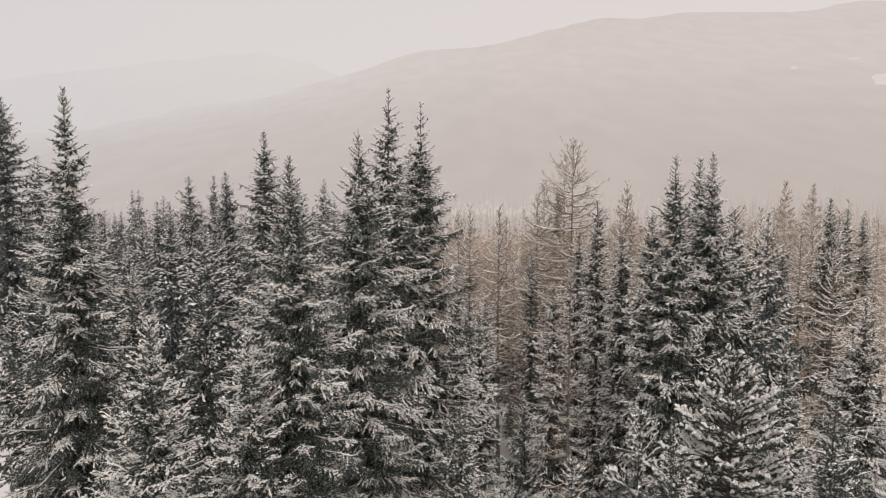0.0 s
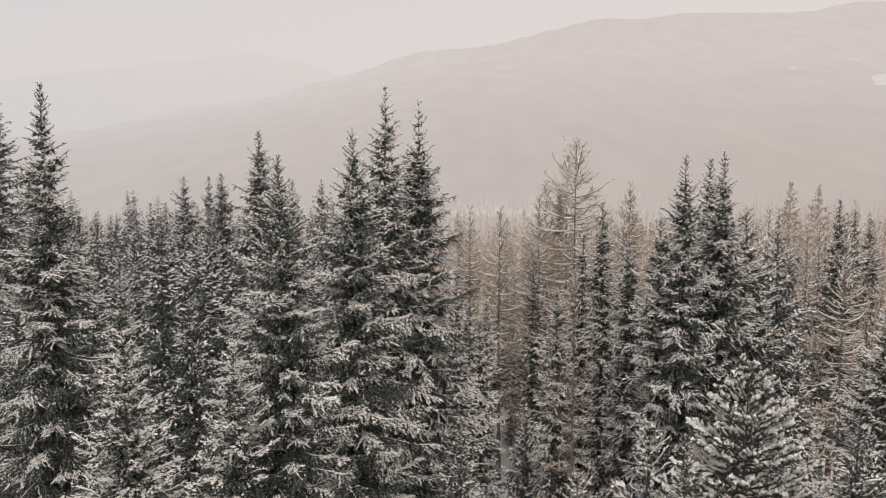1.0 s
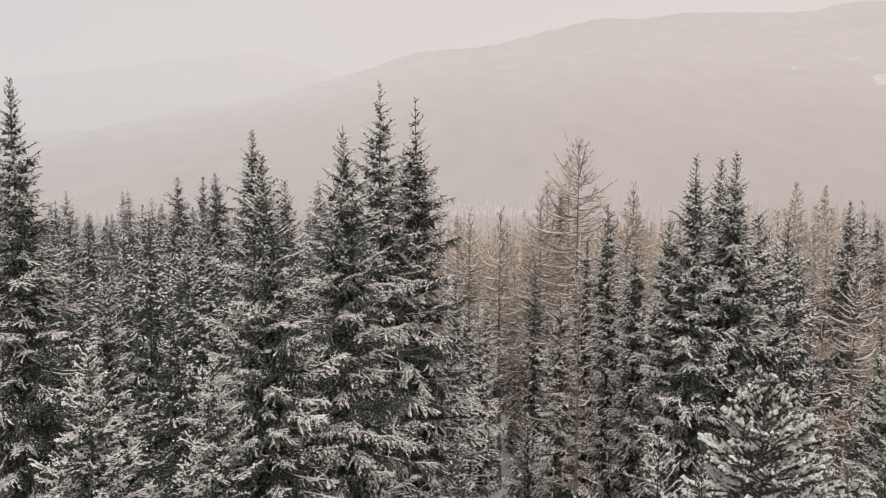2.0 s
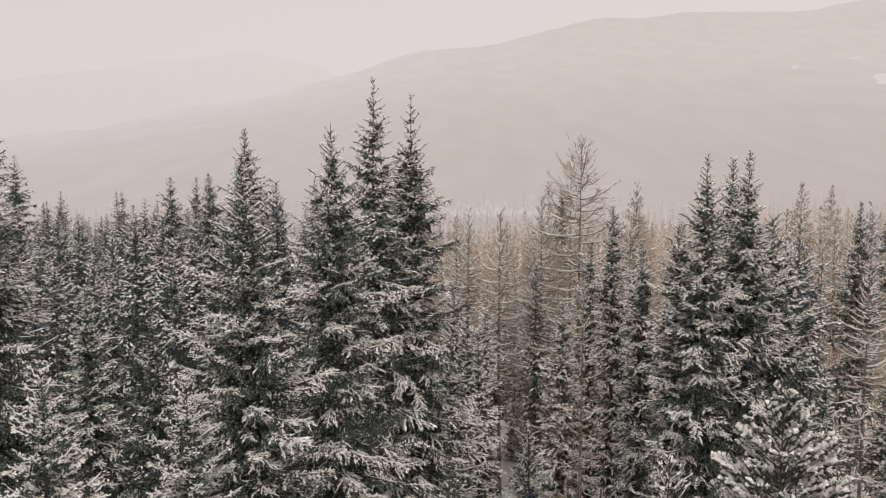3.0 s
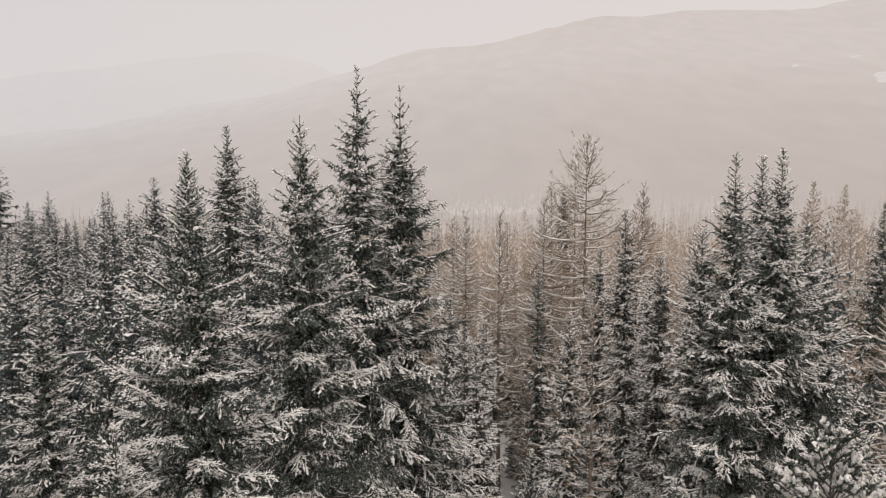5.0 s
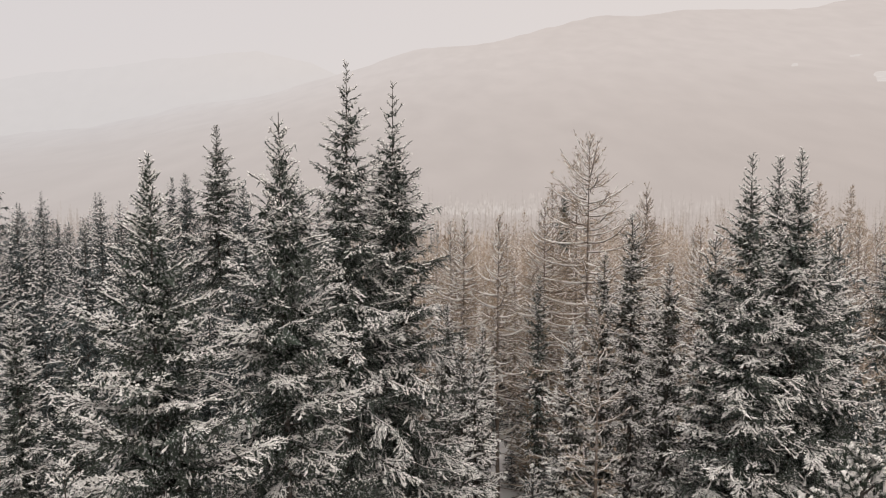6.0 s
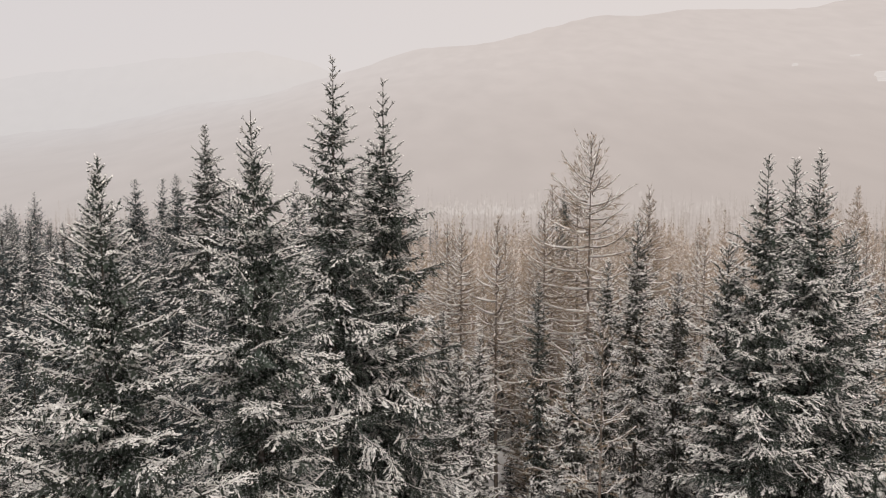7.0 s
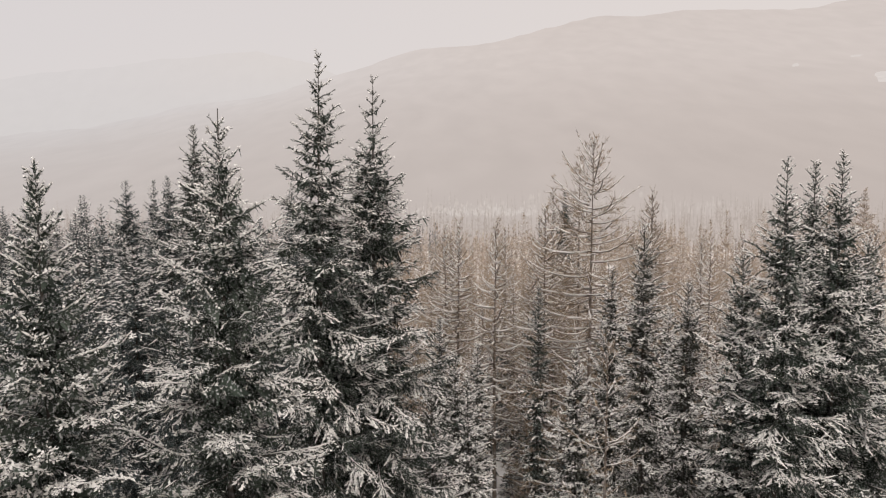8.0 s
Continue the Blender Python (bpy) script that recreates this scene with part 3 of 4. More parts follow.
def hillside(name, label, mat, shape):
    """A long wooded slope from its foot to a crest whose height follows the knots."""
    xs = np.linspace(-4200, 4200, 421)
    vs = np.linspace(0, 1, 41) ** 1.3
    verts = [slope_point(x, w, *shape) for w in vs for x in xs]
    nx = len(xs)
    a = (np.arange(len(vs) - 1)[:, None] * nx + np.arange(nx - 1)[None]).ravel()
    f = np.concatenate([np.stack([a, a + 1, a + nx + 1], 1), np.stack([a, a + nx + 1, a + nx], 1)])
    ob = new(name, mesh_of(name, [(np.array(verts), f)], mat, True))
    return tagged(ob, label, "hill", kind="structure")


def clearing(hill, shape, x, w, wide, deep, seed, mat, streaks=0):
    """A treeless snow patch on the slope, with a torn edge, in a glow material."""
    rng = np.random.default_rng(seed)
    groups = []
    spots = [(x, w, wide, deep)] if not streaks else [(x + rng.normal() * wide * 0.4, w + abs(rng.normal()) * deep * 0.6, wide * rng.uniform(0.004, 0.012), deep * rng.uniform(0.15, 0.6)) for _ in range(streaks)]
    for cx, cw, a, b in spots:
        n = 22
        ang = np.arange(n) / n * 2 * np.pi
        r = rng.uniform(0.55, 1.15, n)
        r = (r + np.roll(r, 1)) / 2
        far = shape[0] + (shape[1] - shape[0]) * cw
        on = lambda gx, gw: slope_point(gx * (shape[0] + (shape[1] - shape[0]) * gw) / far / (0.55 + 0.45 * gw), gw, *shape)
        ring = [on(cx + a * q * math.cos(g), max(0.01, cw + b * q * math.sin(g))) for q, g in zip(r, ang)]
        v = np.array([on(cx, cw)] + ring) + [0, -9, 5]
        groups.append((v, [(0, 1 + i, 1 + (i + 1) % n) for i in range(n)]))
    ob = part("clearing", groups, mat, hill, "open snow between the trees, drawn as a hazy glow")
    return ob


CREST_X = [-2200, -1045, -720, -515, -370, -170, -125, -45, 155, 240, 360, 550, 750, 985, 1350, 2600]
CREST_Z = [50, 84, 126, 165, 192, 245, 262, 284, 309, 331, 357, 366, 373, 398, 420, 430]
MAIN_SHAPE = (380, 2000, CREST_X, CREST_Z, -24, 4.0, 9)
BACK_SHAPE = (3000, 3600, [-3600, -1870, -1300, -760, -540, -300, 3000], [330, 375, 440, 490, 440, 330, 200], -40, 9.0, 10)
# haze painted into the glow colours, nearing the sky's tone up the slope
MAIN_HILL = haze_glow_material("haze_glow_hill", (0.676, 0.640, 0.636), (0.650, 0.578, 0.545), (0.530, 0.462, 0.428), (-900, 300), (-50, 230), 0.03, (0.03, 0.008, 0.03), (0.585, 0.545, 0.535))
BACK_HILL = haze_glow_material("haze_glow_far_ridge", (0.682, 0.645, 0.640), (0.705, 0.650, 0.626), (0.66, 0.626, 0.617), (-1700, -300), (100, 500), 0.01)
# snow patches glow too, their brightness dulled by painted haze
GLADE = haze_glow_material("haze_glow_glade", (0.66, 0.605, 0.575), (0.66, 0.605, 0.575), (0.615, 0.555, 0.52), (-900, 700), (-40, 100), 0.06, (0.1, 0.1, 0.02))
MIST_GLADE = haze_glow_material("haze_glow_thin_glade", (0.60, 0.54, 0.505), (0.60, 0.54, 0.505), (0.565, 0.50, 0.465), (-900, 700), (-40, 100), 0.06, (0.1, 0.1, 0.02))
hill = hillside("backdrop_hill", "long wooded hillside with pale haze painted in as glow", MAIN_HILL, MAIN_SHAPE)
hillside("backdrop_ridge", "faint far ridge with haze painted in as glow", BACK_HILL, BACK_SHAPE)


def slope_wood(rng, n, low, high, mat):
    """Loose trees at the foot of the far slope, faint because haze is painted into their glow."""
    groups = []
    w = rng.uniform(low, high, n)
    base = np.array([slope_point(x, q, *MAIN_SHAPE) for x, q in zip(rng.uniform(-420, 700, n), w)])
    h = rng.uniform(7, 15, n)
    top = base + np.stack([rng.normal(size=n) * 0.3, np.zeros(n), h], 1)
    groups.append(tubes(np.stack([base, (base + top) / 2, top], 1), np.stack([h * 0.007, h * 0.005, h * 0.001], 1), 3))
    i = np.repeat(np.arange(n), 26)
    t = rng.uniform(0.1, 0.97, len(i))
    az = rng.uniform(0, 6.28, len(i))
    d = unit(np.stack([np.cos(az), np.sin(az), np.interp(t, [0, 1], [0.2, 1.6])], 1))
    groups.append(blades(base[i] + (top - base)[i] * t[:, None], d, h[i] * 0.2 * (1.1 - t) * rng.uniform(0.5, 1.3, len(i)), h[i] * rng.uniform(0.02, 0.05, len(i)), rng))
    return part("slope_wood", groups, mat, hill, "bare woods at the foot of the slope, haze painted in as glow", kind="stuff")


# woods as emission a little darker than the slope, haze included
MIST_WOOD = haze_glow_material("haze_glow_wood", (0.46, 0.405, 0.375), (0.455, 0.385, 0.345), (0.43, 0.365, 0.325), (-900, 700), (-40, 60), 0.08, (0.05, 0.05, 0.02))
MIST_WOOD_HIGH = haze_glow_material("haze_glow_high_wood", (0.53, 0.475, 0.45), (0.515, 0.45, 0.415), (0.49, 0.425, 0.385), (-900, 700), (-40, 60), 0.06, (0.05, 0.05, 0.02))
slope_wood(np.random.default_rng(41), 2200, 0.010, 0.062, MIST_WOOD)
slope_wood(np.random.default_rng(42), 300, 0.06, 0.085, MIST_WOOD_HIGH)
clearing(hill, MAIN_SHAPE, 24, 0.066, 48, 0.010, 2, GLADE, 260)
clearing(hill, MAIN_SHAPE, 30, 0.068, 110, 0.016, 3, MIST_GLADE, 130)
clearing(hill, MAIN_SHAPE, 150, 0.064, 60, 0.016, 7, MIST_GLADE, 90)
# upper snow patches: a glow slightly brighter than the hazy slope
HIGH_GLADE = haze_glow_material("haze_glow_high_glade", (0.705, 0.645, 0.615), (0.705, 0.645, 0.615), (0.69, 0.63, 0.60), (-900, 700), (-40, 100), 0.05, (0.1, 0.1, 0.05))
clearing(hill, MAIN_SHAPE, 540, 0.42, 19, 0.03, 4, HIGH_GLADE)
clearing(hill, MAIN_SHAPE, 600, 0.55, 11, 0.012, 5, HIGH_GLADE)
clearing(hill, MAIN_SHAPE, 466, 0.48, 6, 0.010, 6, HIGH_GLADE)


# ---- the trees that stand out ----
def plant(tree, x, y, turn=0.0, scale=1.0, wide=1.0):
    tree.matrix_basis = pose(x, y, ground_height(x, y) - 0.04, 0, 0, turn) @ Matrix.Diagonal((scale * wide, scale * wide, scale, 1))
    return tree


def tall(x, y, top):
    return top - ground_height(x, y) + 0.04


def spruce_at(seed, x, y, top, **k):
    h = tall(x, y, top)
    low = 0.3 * h if y > 50 else 21.0 - 0.39 * y - ground_height(x, y)
    return plant(spruce(seed, h, seen=low, **k), x, y)


def larch_at(seed, x, y, top, **k):
    return plant(larch(seed, tall(x, y, top), **k), x, y)


DARK = "dark green spruce with snow dabs along every bough"
# the pair of tall spruces with thin spires
spruce_at(11, -2.35, 37.2, 25.3, reach=3.9, flare=0.275, snow=0.86, load=0.9, spire=0.4, bare=2, ragged=0.3, airy=0.75, label="tall dark spruce with a thin ragged spire and snowy boughs")
spruce_at(12, -1.0, 38.8, 24.75, reach=4.4, flare=0.31, snow=0.88, load=0.9, spire=0.6, bare=2, ragged=0.3, airy=0.65, label="tall dark spruce with a thin ragged spire and snowy boughs")
spruce_at(13, -1.55, 39.8, 22.6, reach=1.9, flare=0.24, spire=1.0, bare=2, fine=0.58)
spruce_at(14, -2.79, 28.2, 23.2, reach=2.8, flare=0.32, spire=0.4, snow=0.7, airy=0.2, leader=0.25, bare=2, fine=1.5, ragged=0.35, label="slender spruce with a thin open top and snowy boughs")
spruce_at(15, -4.55, 25.3, 22.22, reach=3.4, flare=0.37, spire=0.8, fine=1.6, ragged=0.24, bare=2, snow=0.42, load=1.15, label="dense dark spruce heavily dabbed with snow")
spruce_at(16, -12.9, 61.7, 24.4, reach=2.9, flare=0.42, spire=0.6, fine=0.58)
spruce_at(17, -12.4, 28.1, 24.5, reach=3.3, flare=0.28, spire=0.8, snow=0.52, fine=1.15, ragged=0.26, airy=0.2, label=DARK)
spruce_at(18, 9.3, 34.1, 22.3, reach=1.6, flare=0.36, spire=0.7, snow=0.74, load=0.95, fine=1.1, label=DARK)
spruce_at(19, 10.9, 36.2, 22.3, reach=2.0, flare=0.32, spire=0.8, snow=0.74, load=0.95, fine=1.1, label=DARK)
spruce_at(20, 11.1, 35.1, 22.5, reach=2.3, snow=0.74, load=0.95, fine=1.1, flare=0.36, spire=0.8, label=DARK)
spruce_at(21, 12.5, 36.4, 20.1, reach=2.3, flare=0.42, fine=0.8, label=DARK)
spruce_at(62, 17.2, 42.0, 13.2, reach=2.3, flare=0.36, fine=0.62, snow=0.8, load=1.2, label="lower snowy spruce between taller trees")
spruce_at(63, 15.0, 41.0, 12.4, reach=2.2, flare=0.36, fine=0.62, snow=0.8, load=1.2, label="lower snowy spruce between taller trees")
spruce_at(22, 8.6, 34.9, 19.9, reach=1.0, flare=0.5, snow=0.9, load=1.2, fine=0.8, label=DARK)
# slim dark spruces among the larches
spruce_at(23, 7.1, 39.1, 20.4, reach=0.85, flare=0.34, fine=1.05, ragged=0.22, needles=NEEDLES_MID, snow=1.0, load=0.82, label="slim dark spruce between bare larches")
spruce_at(24, 7.85, 37.0, 19.0, reach=0.85, flare=0.36, fine=1.05, ragged=0.22, needles=NEEDLES_MID, snow=1.0, load=0.82, label="slim dark spruce between bare larches")
spruce_at(25, 6.8, 42.3, 18.7, reach=1.0, flare=0.3, fine=1.0, ragged=0.22, needles=NEEDLES_MID, snow=1.0, load=0.82, label="slim dark spruce between bare larches")
spruce_at(52, 5.4, 41.0, 16.2, reach=1.2, flare=0.3, fine=0.8, ragged=0.22, needles=NEEDLES_MID, snow=1.3, load=1.3, label="slim snowy spruce between bare larches")
spruce_at(53, 9.1, 43.5, 17.2, reach=1.1, flare=0.3, fine=0.8, ragged=0.22, needles=NEEDLES_MID, snow=1.3, load=1.3, label="slim snowy spruce between bare larches")
larch_at(61, 5.45, 36.0, 17.6, reach=1.3, bare=4, snow=0.8, fine=0.6, flare=0.4, limbs=1.5, thick=0.6, label="thin bare larch standing among spruces")
# the low fronts
spruce_at(26, -7.0, 20.0, 18.3, reach=2.3, flare=0.36, snow=0.95, load=1.1, label="young spruce thickly covered with fresh snow")
spruce_at(27, -5.5, 23.6, 17.3, reach=1.9, flare=0.36, snow=0.95, load=1.1, label="young spruce thickly covered with fresh snow")
spruce_at(28, -15.1, 41.0, 16.9, reach=2.3, flare=0.3, fine=0.8)
plant(pine(29, tall(9.9, 28.4, 15.5), 2.75, snow=1.05), 9.9, 28.4)
spruce_at(30, 15.6, 31.0, 17.0, reach=2.6, flare=0.4, snow=1.6, load=1.35, needles=NEEDLES_MID, label="broad spruce white with thick fresh snow")
# the tall larch and its neighbours
larch_at(71, 8.5, 55.8, 23.5, reach=3.0, bare=2, snow=1.0, fine=0.65, flare=0.95, limbs=1.15, thick=1.35, broad=0.5, label="tall bare larch with upswept snowy branches")
larch_at(32, 3.95, 59.5, 19.0, reach=2.3, bare=6, fine=0.7, snow=1.0, flare=0.5, limbs=1.15, thick=1.75)
larch_at(33, 6.7, 60.3, 19.9, reach=2.6, bare=2, fine=0.8, snow=1.0, flare=0.5, limbs=1.15, thick=1.75)
larch_at(54, 2.0, 62.0, 18.9, reach=1.9, bare=3, snow=0.9, fine=0.8, flare=0.45, thick=1.75)
larch_at(55, 1.2, 67.0, 18.3, reach=1.8, bare=3, snow=0.9, fine=0.8, flare=0.45, thick=1.75)
larch_at(56, 7.6, 64.0, 20.6, reach=2.2, bare=2, snow=0.9, fine=0.8, flare=0.45, thick=1.75)
larch_at(57, 8.9, 62.5, 22.6, reach=1.5, bare=3, snow=0.6, fine=0.8, flare=0.35, label="slender bare larch beside a taller one")
larch_at(58, 13.9, 66.5, 18.6, reach=2.6, bare=2, snow=1.0, fine=0.8, flare=0.55, limbs=1.2, thick=1.75)
larch_at(59, 18.5, 84.0, 18.4, reach=2.2, bare=2, snow=0.7, fine=0.7, flare=0.5)
spruce_at(64, 2.0, 47.0, 13.8, reach=1.05, flare=0.3, fine=0.62, ragged=0.35, needles=NEEDLES_MID, snow=1.1, load=1.25, label="slim snowy spruce beside the open gap")
spruce_at(65, 2.75, 54.0, 13.6, reach=0.9, flare=0.3, fine=0.62, ragged=0.35, needles=NEEDLES_MID, snow=1.1, load=1.25, label="slim snowy spruce beside the open gap")
spruce_at(66, 0.6, 44.0, 14.0, reach=2.0, flare=0.36, fine=0.62, needles=NEEDLES_MID, snow=1.0, load=1.1, label="snowy spruce at the edge of the larches")
spruce_at(67, 1.6, 50.0, 14.0, reach=2.1, flare=0.36, fine=0.62, needles=NEEDLES_MID, snow=1.0, load=1.1, label="snowy spruce at the edge of the larches")
spruce_at(68, 0.9, 55.0, 14.6, reach=2.0, flare=0.36, fine=0.6, needles=NEEDLES_MID, snow=1.0, load=1.1, label="snowy spruce at the edge of the larches")
spruce_at(60, 5.9, 56.0, 16.0, reach=0.9, flare=0.3, fine=0.55, snow=0.4, label="slim dark spruce between bare larches")
larch_at(34, 16.2, 74.9, 20.4, reach=2.6, snow=0.6, flare=0.55, limbs=1.15, thick=1.75)
# two more larches of the far right and the dark spruces beyond
larch_at(35, 38.2, 95.0, 20.2, reach=2.4, fine=0.8, far=True, snow=0.4)
larch_at(36, 40.0, 92.0, 19.8, reach=2.3, fine=0.8, far=True, snow=0.4)
spruce_at(37, 27.4, 60.2, 19.6, reach=2.0, flare=0.32, snow=0.55, fine=0.58)
spruce_at(38, 26.9, 67.0, 16.0, reach=2.1, flare=0.35, snow=0.55, fine=0.6)
spruce_at(69, 35.7, 75.0, 18.2, reach=1.9, flare=0.34, fine=0.5)
spruce_at(70, 42.1, 85.0, 16.9, reach=1.9, flare=0.34, fine=0.5)
spruce_at(39, 13.5, 100.0, 19.4, reach=2.3, flare=0.36, fine=0.5, snow=0.3, label="dark spruce with little snow among pale larches")
spruce_at(40, -8.2, 48.1, 21.3, reach=2.0, flare=0.35, snow=0.55, fine=0.58, needles=NEEDLES_COOL)

# far spruces whose needle colours hold the bluish-grey haze
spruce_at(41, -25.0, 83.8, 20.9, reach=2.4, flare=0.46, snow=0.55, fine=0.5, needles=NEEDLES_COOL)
spruce_at(42, -42.1, 115.3, 18.7, reach=2.2, flare=0.38, snow=0.55, fine=0.4, needles=NEEDLES_HAZE_RIME)
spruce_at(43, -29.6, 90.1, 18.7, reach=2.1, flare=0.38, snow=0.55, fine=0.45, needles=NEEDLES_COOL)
spruce_at(44, -60.5, 140.3, 18.0, reach=2.4, flare=0.41, snow=0.55, fine=0.38, needles=NEEDLES_HAZE_RIME)
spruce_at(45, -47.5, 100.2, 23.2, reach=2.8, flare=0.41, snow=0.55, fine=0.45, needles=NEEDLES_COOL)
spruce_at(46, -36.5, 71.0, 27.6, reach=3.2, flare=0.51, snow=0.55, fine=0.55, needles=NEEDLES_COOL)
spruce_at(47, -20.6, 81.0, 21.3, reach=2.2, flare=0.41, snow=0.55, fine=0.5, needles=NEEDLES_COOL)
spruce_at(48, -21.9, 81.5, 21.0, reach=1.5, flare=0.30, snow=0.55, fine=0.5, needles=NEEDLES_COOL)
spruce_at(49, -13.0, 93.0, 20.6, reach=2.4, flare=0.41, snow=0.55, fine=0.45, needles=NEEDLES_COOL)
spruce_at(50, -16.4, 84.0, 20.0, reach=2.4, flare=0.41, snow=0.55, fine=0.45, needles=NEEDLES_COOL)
spruce_at(51, -39.0, 109.0, 18.9, reach=1.9, flare=0.38, snow=0.55, fine=0.4, needles=NEEDLES_HAZE_RIME)


# ---- the stand behind: a few patterns, planted many times ----
def stand(pattern, heights, places, rng, group):
    """Copies of the pattern trees at (x, y, top) places."""
    for j, (x, y, top) in enumerate(places):
        q = int(rng.integers(0, len(pattern)))
        h = tall(x, y, top)
        s = h / heights[q]
        wide = float(np.clip(0.5 + 0.5 / s, 0.75, 1.5)) * rng.uniform(0.88, 1.1)
        m = pose(x, y, ground_height(x, y) - 0.04, 0, 0, rng.uniform(0, 360)) @ Matrix.Diagonal((s * wide, s * wide, s, 1))
        tree = copy_thing(pattern[q], m)
        tagged(tree, group=group)


def scatter(rng, tries, near, far, left, right, gap, top_of, taken):
    """Places between two distances and two bearings, no nearer to one another than gap."""
    found = []
    for _ in range(tries):
        y = math.sqrt(rng.uniform(near ** 2, far ** 2))
        x = y * rng.uniform(left, right)
        top = top_of(x, y)
        if top - ground_height(x, y) < 3 or (20 < y < 75 and abs(x - 0.067 * y) < 0.9 + 0.008 * y) or any((x - a) ** 2 + (y - b) ** 2 < (gap * (0.7 + 0.3 * c)) ** 2 for a, b, c in taken):
            continue
        taken.append((x, y, rng.uniform(0.6, 1.4)))
        found.append((x, y, top))
    return found


HERO = [(o.location.x, o.location.y, 1.0) for o in list(scene.collection.objects) if o.parent is None and o.type == "EMPTY"]
rng = np.random.default_rng(77)
# patterns stand as trees of their own at the edges of the stand
mid_h = [18.0, 16.0, 19.0, 14.0]
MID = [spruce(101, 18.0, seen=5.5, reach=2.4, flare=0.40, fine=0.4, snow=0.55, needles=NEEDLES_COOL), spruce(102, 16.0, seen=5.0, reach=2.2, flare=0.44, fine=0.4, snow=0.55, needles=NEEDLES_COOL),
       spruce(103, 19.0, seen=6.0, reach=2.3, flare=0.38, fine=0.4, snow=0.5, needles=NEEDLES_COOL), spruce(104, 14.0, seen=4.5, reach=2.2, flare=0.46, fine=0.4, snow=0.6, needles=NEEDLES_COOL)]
near_h = [15.0, 17.0, 13.0]
NEAR = [spruce(105, 15.0, seen=8.5, reach=2.2, flare=0.32, fine=0.6, snow=0.24), spruce(106, 17.0, seen=10.0, reach=2.0, flare=0.28, fine=0.6, snow=0.24),
        spruce(107, 13.0, seen=7.0, reach=2.2, flare=0.36, fine=0.6, snow=0.24)]
white_h = [9.0, 7.0]
WHITE = [spruce(108, 9.0, reach=1.9, flare=0.36, bare=0.6, fine=0.44, snow=1.2, load=1.0, needles=NEEDLES_HAZE_RIME, label="young spruce white with fresh snow"),
         spruce(109, 7.0, reach=1.8, flare=0.42, bare=0.4, fine=0.44, snow=1.2, load=1.0, needles=NEEDLES_HAZE_RIME, label="young spruce white with fresh snow")]
far_h = [18.0, 17.0, 19.0]
FAR = [spruce(111, 18.0, seen=9.8, reach=2.4, flare=0.42, fine=0.23, snow=0.4, needles=NEEDLES_HAZE_RIME, label="distant spruce grey with painted haze and rime"),
       spruce(112, 17.0, seen=9.2, reach=2.3, flare=0.46, fine=0.23, snow=0.4, needles=NEEDLES_HAZE_RIME, label="distant spruce grey with painted haze and rime"),
       spruce(113, 19.0, seen=10.4, reach=2.3, flare=0.40, fine=0.23, snow=0.4, needles=NEEDLES_HAZE_RIME, label="distant spruce grey with painted haze and rime")]
lar_h = [18.0, 17.0, 19.0]
LAR = [larch(121, 18.0, reach=1.9, bare=0.8, fine=0.5, snow=1.0, flare=0.5, thick=1.6), larch(122, 17.0, reach=1.7, bare=0.8, fine=0.5, snow=1.0, flare=0.5, thick=1.6), larch(123, 19.0, reach=2.1, bare=0.8, fine=0.5, snow=1.0, flare=0.5, thick=1.6)]
flr_h = [17.0, 18.0]
FLR = [larch(131, 17.0, reach=1.8, bare=2, fine=0.22, snow=0.35, flare=0.55, far=True, label="distant bare larch pale with painted haze and rime"), larch(132, 18.0, reach=1.9, bare=3, fine=0.22, snow=0.3, flare=0.55, far=True, label="distant bare larch pale with painted haze and rime")]
for j, (tree, x, y) in enumerate(zip(NEAR, (-18.5, -9.5, 21.5), (36, 33, 44))):
    plant(tree, x, y, 60 * j)
for j, (tree, x, y) in enumerate(zip(WHITE, (1.0, 6.4), (47, 53))):
    plant(tree, x, y, 60 * j)
for j, tree in enumerate(MID):
    plant(tree, -27 - 3.1 * j, 62 + 5 * j, 40 * j)
for j, tree in enumerate(FAR):
    plant(tree, -58 - 4 * j, 118 + 6 * j, 70 * j)
for j, tree in enumerate(LAR):
    plant(tree, 34 + 3 * j, 78 + 3 * j, 50 * j)
for j, tree in enumerate(FLR):
    plant(tree, 10 + 5 * j, 150 + 9 * j, 50 * j)

# the spruces of the left, rank behind rank
taken = list(HERO)
left_top = lambda x, y: ground_height(x, y) + min(rng.uniform(15, 19.5), 22.3 - 0.045 * y + rng.uniform(-2.0, 0.5) - ground_height(x, y))
stand(MID, mid_h, scatter(rng, 500, 46, 82, -0.50, -0.12, 4.2, left_top, taken), rng, "spruces of the dense stand")
stand(FAR, far_h, scatter(rng, 500, 84, 150, -0.52, -0.09, 5.6, left_top, taken), rng, "spruces of the far stand")
# larches of the opening and of the right
mid_top = lambda x, y: 22 - 0.07 * y - 5.5 * rng.uniform(0, 1) ** 1.3 + 0.8
stand(LAR, lar_h, scatter(rng, 400, 56, 92, -0.035, 0.27, 3.6, mid_top, [*taken, (4.9, 63, 1.6)]), rng, "larches of the opening")
stand(FLR, flr_h, scatter(rng, 500, 94, 165, -0.06, 0.30, 5.8, mid_top, taken), rng, "far larches of the opening")
right_top = lambda x, y: 22 - 0.045 * y - rng.uniform(0, 3.5)
stand(LAR, lar_h, scatter(rng, 260, 52, 96, 0.30, 0.56, 4.2, right_top, taken), rng, "larches beside the stand")
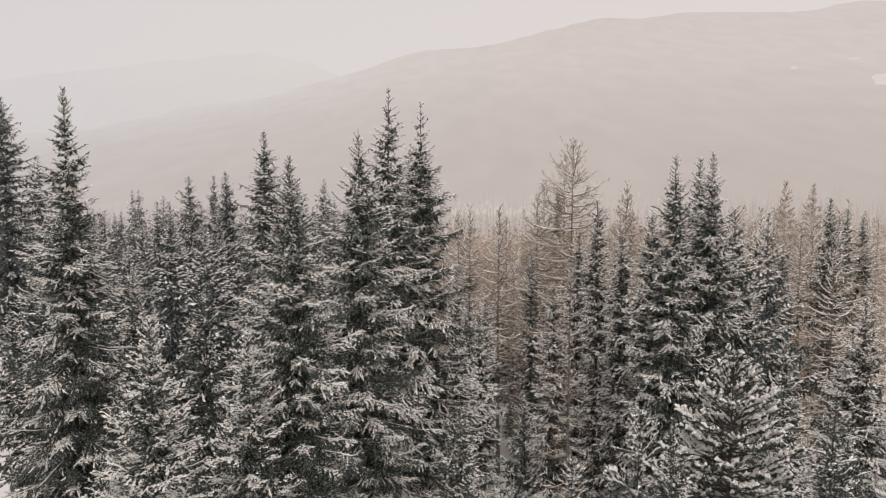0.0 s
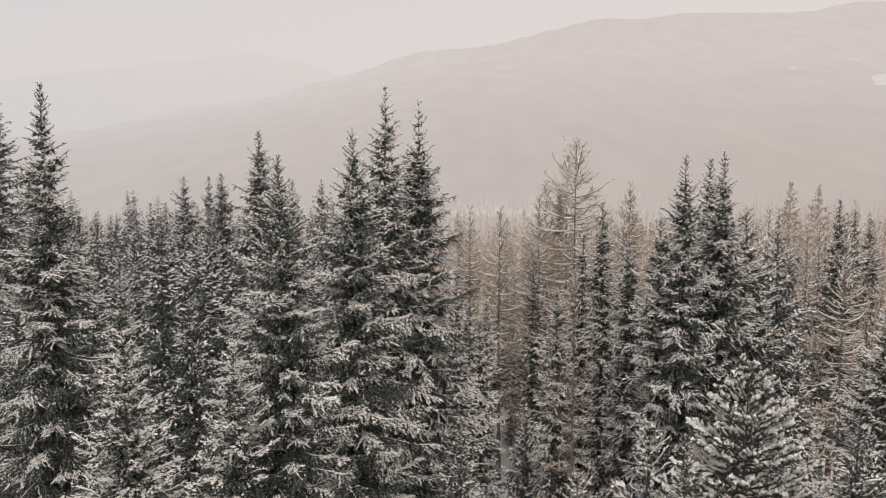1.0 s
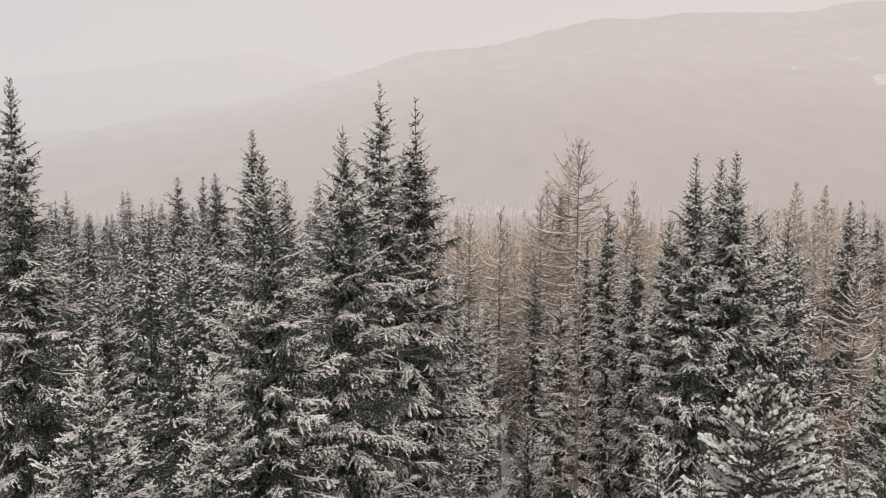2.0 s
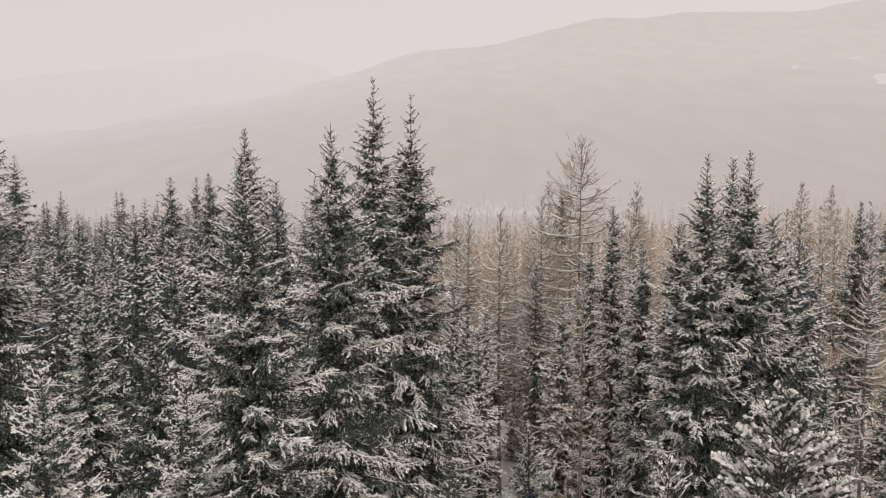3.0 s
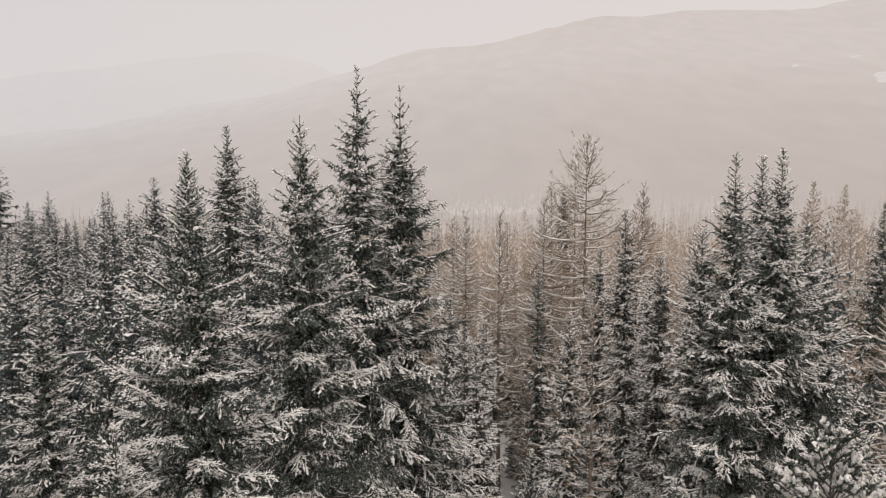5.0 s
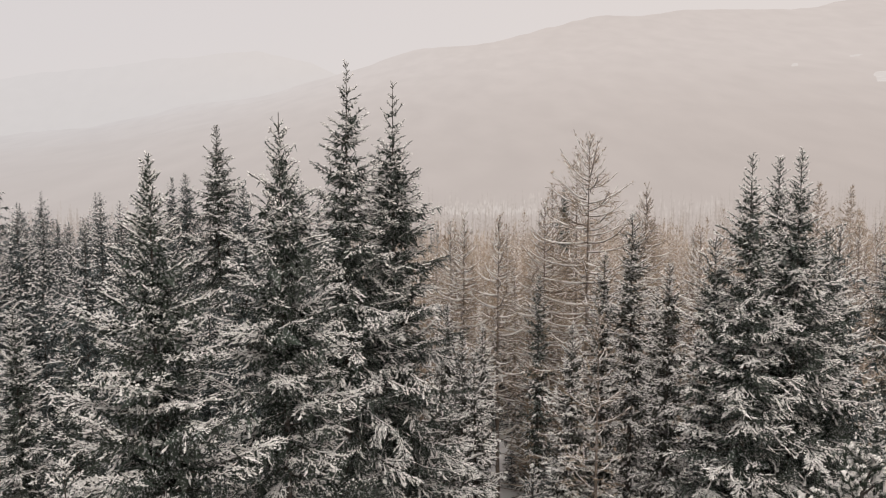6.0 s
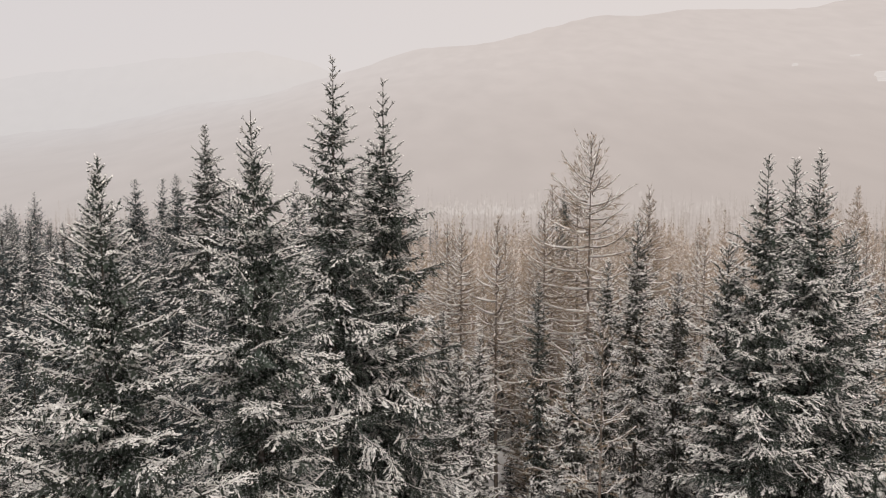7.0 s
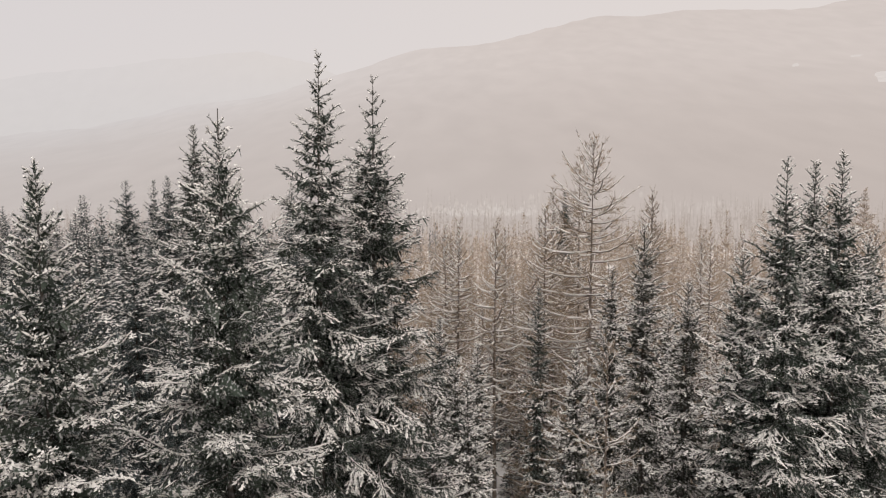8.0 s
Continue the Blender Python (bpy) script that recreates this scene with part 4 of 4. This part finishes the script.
stand(MID, mid_h, scatter(rng, 260, 46, 90, 0.33, 0.56, 4.8, right_top, taken), rng, "spruces among larches")
stand(FLR, flr_h, scatter(rng, 300, 98, 170, 0.30, 0.56, 7.0, right_top, taken), rng, "far larches beside the stand")
# lower spruces between the tall ones
low_top = lambda x, y: 22 - y * (rng.uniform(0.27, 0.36) if x / y < -0.12 else rng.uniform(0.2, 0.3) if x / y < 0.02 else rng.uniform(0.28, 0.36) if x / y < 0.24 else rng.uniform(0.24, 0.33))
low_gap = [*taken, (3.2, 45, 1.0), (3.8, 52, 1.0), (4.2, 56, 1.0), (4.5, 60, 1.0), (5.45, 36, 0.6), (4.9, 64, 0.8), (2.6, 38, 1.0), (2.1, 31, 1.0)]
low_gap += [(-18.5, 36, 1.0), (-9.5, 33, 1.0), (21.5, 44, 1.0)]
for left, right in ((-0.50, 0.03), (0.25, 0.50)):
    stand(NEAR, near_h, scatter(rng, int(280 * (right - left)), 24, 40, left, right, 3.4, low_top, low_gap), rng, "undergrowth spruces")
for left, right in ((-0.50, 0.03), (0.25, 0.54)):
    stand(MID, mid_h, scatter(rng, int(300 * (right - left)), 40, 58, left, right, 3.8, low_top, low_gap), rng, "undergrowth spruces")
stand(WHITE, white_h, scatter(rng, 240, 30, 58, 0.09, 0.25, 2.3, low_top, low_gap), rng, "young white spruces by the gap")

bush_top = lambda x, y: ground_height(x, y) + rng.uniform(4.5, 11.0)
stand(WHITE, white_h, scatter(rng, 180, 44, 84, -0.07, 0.30, 3.2, bush_top, low_gap), rng, "young spruces under the larches")

white_top = lambda x, y: ground_height(x, y) + rng.uniform(5.0, 10.5)
stand(WHITE, white_h, scatter(rng, 400, 40, 66, -0.03, 0.2, 2.1, white_top, low_gap + [(1.0, 47, 1.0), (6.4, 53, 1.0)]), rng, "young white spruces by the gap")
shrub_top = lambda x, y: ground_height(x, y) + rng.uniform(2.8, 6.0)
stand(WHITE, white_h, scatter(rng, 200, 42, 66, 0.0, 0.16, 1.9, shrub_top, low_gap), rng, "small snowy spruces by the gap")
young_top = lambda x, y: ground_height(x, y) + rng.uniform(5.0, 10.0)
stand(LAR, lar_h, scatter(rng, 160, 44, 70, 0.01, 0.20, 2.2, young_top, low_gap), rng, "young larches by the gap")

# small spruces where the opening ends
stand(WHITE, white_h, [(x, y, ground_height(x, y) + h) for x, y, h in ((5.6, 79.0, 7.0), (4.8, 77.5, 5.5), (6.2, 81.0, 8.5), (5.3, 84.0, 9.0), (4.2, 80.0, 7.5), (2.7, 66.0, 8.0), (6.4, 68.0, 8.5), (3.2, 72.5, 9.0), (6.2, 62.0, 6.5), (2.3, 60.0, 7.0), (2.2, 57.0, 3.0), (5.6, 57.5, 3.2), (2.9, 62.0, 2.4), (5.4, 66.5, 3.0))], rng, "small snowy spruces by the gap")

# ---- woods of the valley floor, too far to count ----
def far_wood(name, label, rng, places, mat, leaves, slim=1.0):
    """Many far small trees in one mesh: each a thin trunk and a loose cone of boughs."""
    groups = []
    n = len(places)
    pl = np.array(places)
    h = pl[:, 3]
    base = pl[:, :3]
    top = base + np.stack([rng.normal(size=n) * 0.2, rng.normal(size=n) * 0.2, h], 1)
    groups.append(tubes(np.stack([base - [0, 0, 0.5], (base + top) / 2, top], 1), np.stack([h * 0.008, h * 0.006, h * 0.001], 1), 3))
    i = np.repeat(np.arange(n), leaves)
    t = rng.uniform(0.12, 0.97, len(i))
    az = rng.uniform(0, 6.28, len(i))
    d = unit(np.stack([np.cos(az), np.sin(az), np.interp(t, [0, 1], [-0.1, 1.3])], 1))
    groups.append(blades(base[i] + (top - base)[i] * t[:, None], d, h[i] * 0.22 * (1.07 - t) * rng.uniform(0.5, 1.3, len(i)), h[i] * rng.uniform(0.014, 0.045, len(i)) * slim, rng))
    ob = new(name, mesh_of(name, groups, mat))
    return tagged(ob, label, "wood", kind="stuff")


def valley(rng, n, near, far, left, right, height, open_at=0.0):
    found = []
    for _ in range(n):
        y = math.sqrt(rng.uniform(near ** 2, far ** 2))
        x = y * rng.uniform(left, right)
        if noise.noise(Vector((x * 0.012, y * 0.012, 5.5))) < open_at or (0.0 < x / y < 0.085 and y > 400):
            continue
        found.append((x, y, ground_height(x, y), height * rng.uniform(0.4, 1.0) ** 0.8 * (1.35 if rng.uniform() < 0.12 else 1.0)))
    return found


# valley woods fade by haze painted into their base colours
far_wood("far_larch_wood", "far bare larch wood, tan paled by painted haze and rime", rng, valley(rng, 2600, 160, 430, -0.1, 0.62, 13.0, -0.45), TWIGS_DISTANT, 32)
far_wood("far_spruce_wood", "far conifer wood, grey with painted haze and rime", rng, valley(rng, 700, 150, 420, -0.62, 0.0, 15.5, -0.3) + valley(rng, 160, 190, 420, 0.0, 0.62, 14.5, 0.0), FAR_CONIFER, 60)
far_wood("valley_wood", "wood on the far side of the valley, pale with painted haze", rng, valley(rng, 500, 385, 410, -0.3, 0.65, 12.0, -0.2), TWIGS_DISTANT, 30)

# saplings and brush under the larches
def brush(rng, n, near, far, left, right, low, high):
    found = []
    for _ in range(n):
        y = math.sqrt(rng.uniform(near ** 2, far ** 2))
        x = y * rng.uniform(left, right)
        if y < 84 and abs(x - 0.067 * y) < 1.3 + 0.01 * y:
            continue
        found.append((x, y, ground_height(x, y), rng.uniform(low, high)))
    return found


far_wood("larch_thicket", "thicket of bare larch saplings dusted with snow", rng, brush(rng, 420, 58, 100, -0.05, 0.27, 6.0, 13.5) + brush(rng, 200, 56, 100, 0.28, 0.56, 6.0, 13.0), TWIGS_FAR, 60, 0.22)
far_wood("rimed_thicket", "thicket of bare saplings pale with painted haze and rime", rng, brush(rng, 420, 96, 165, -0.08, 0.56, 7.0, 13.0), TWIGS_FAR, 70, 0.32)
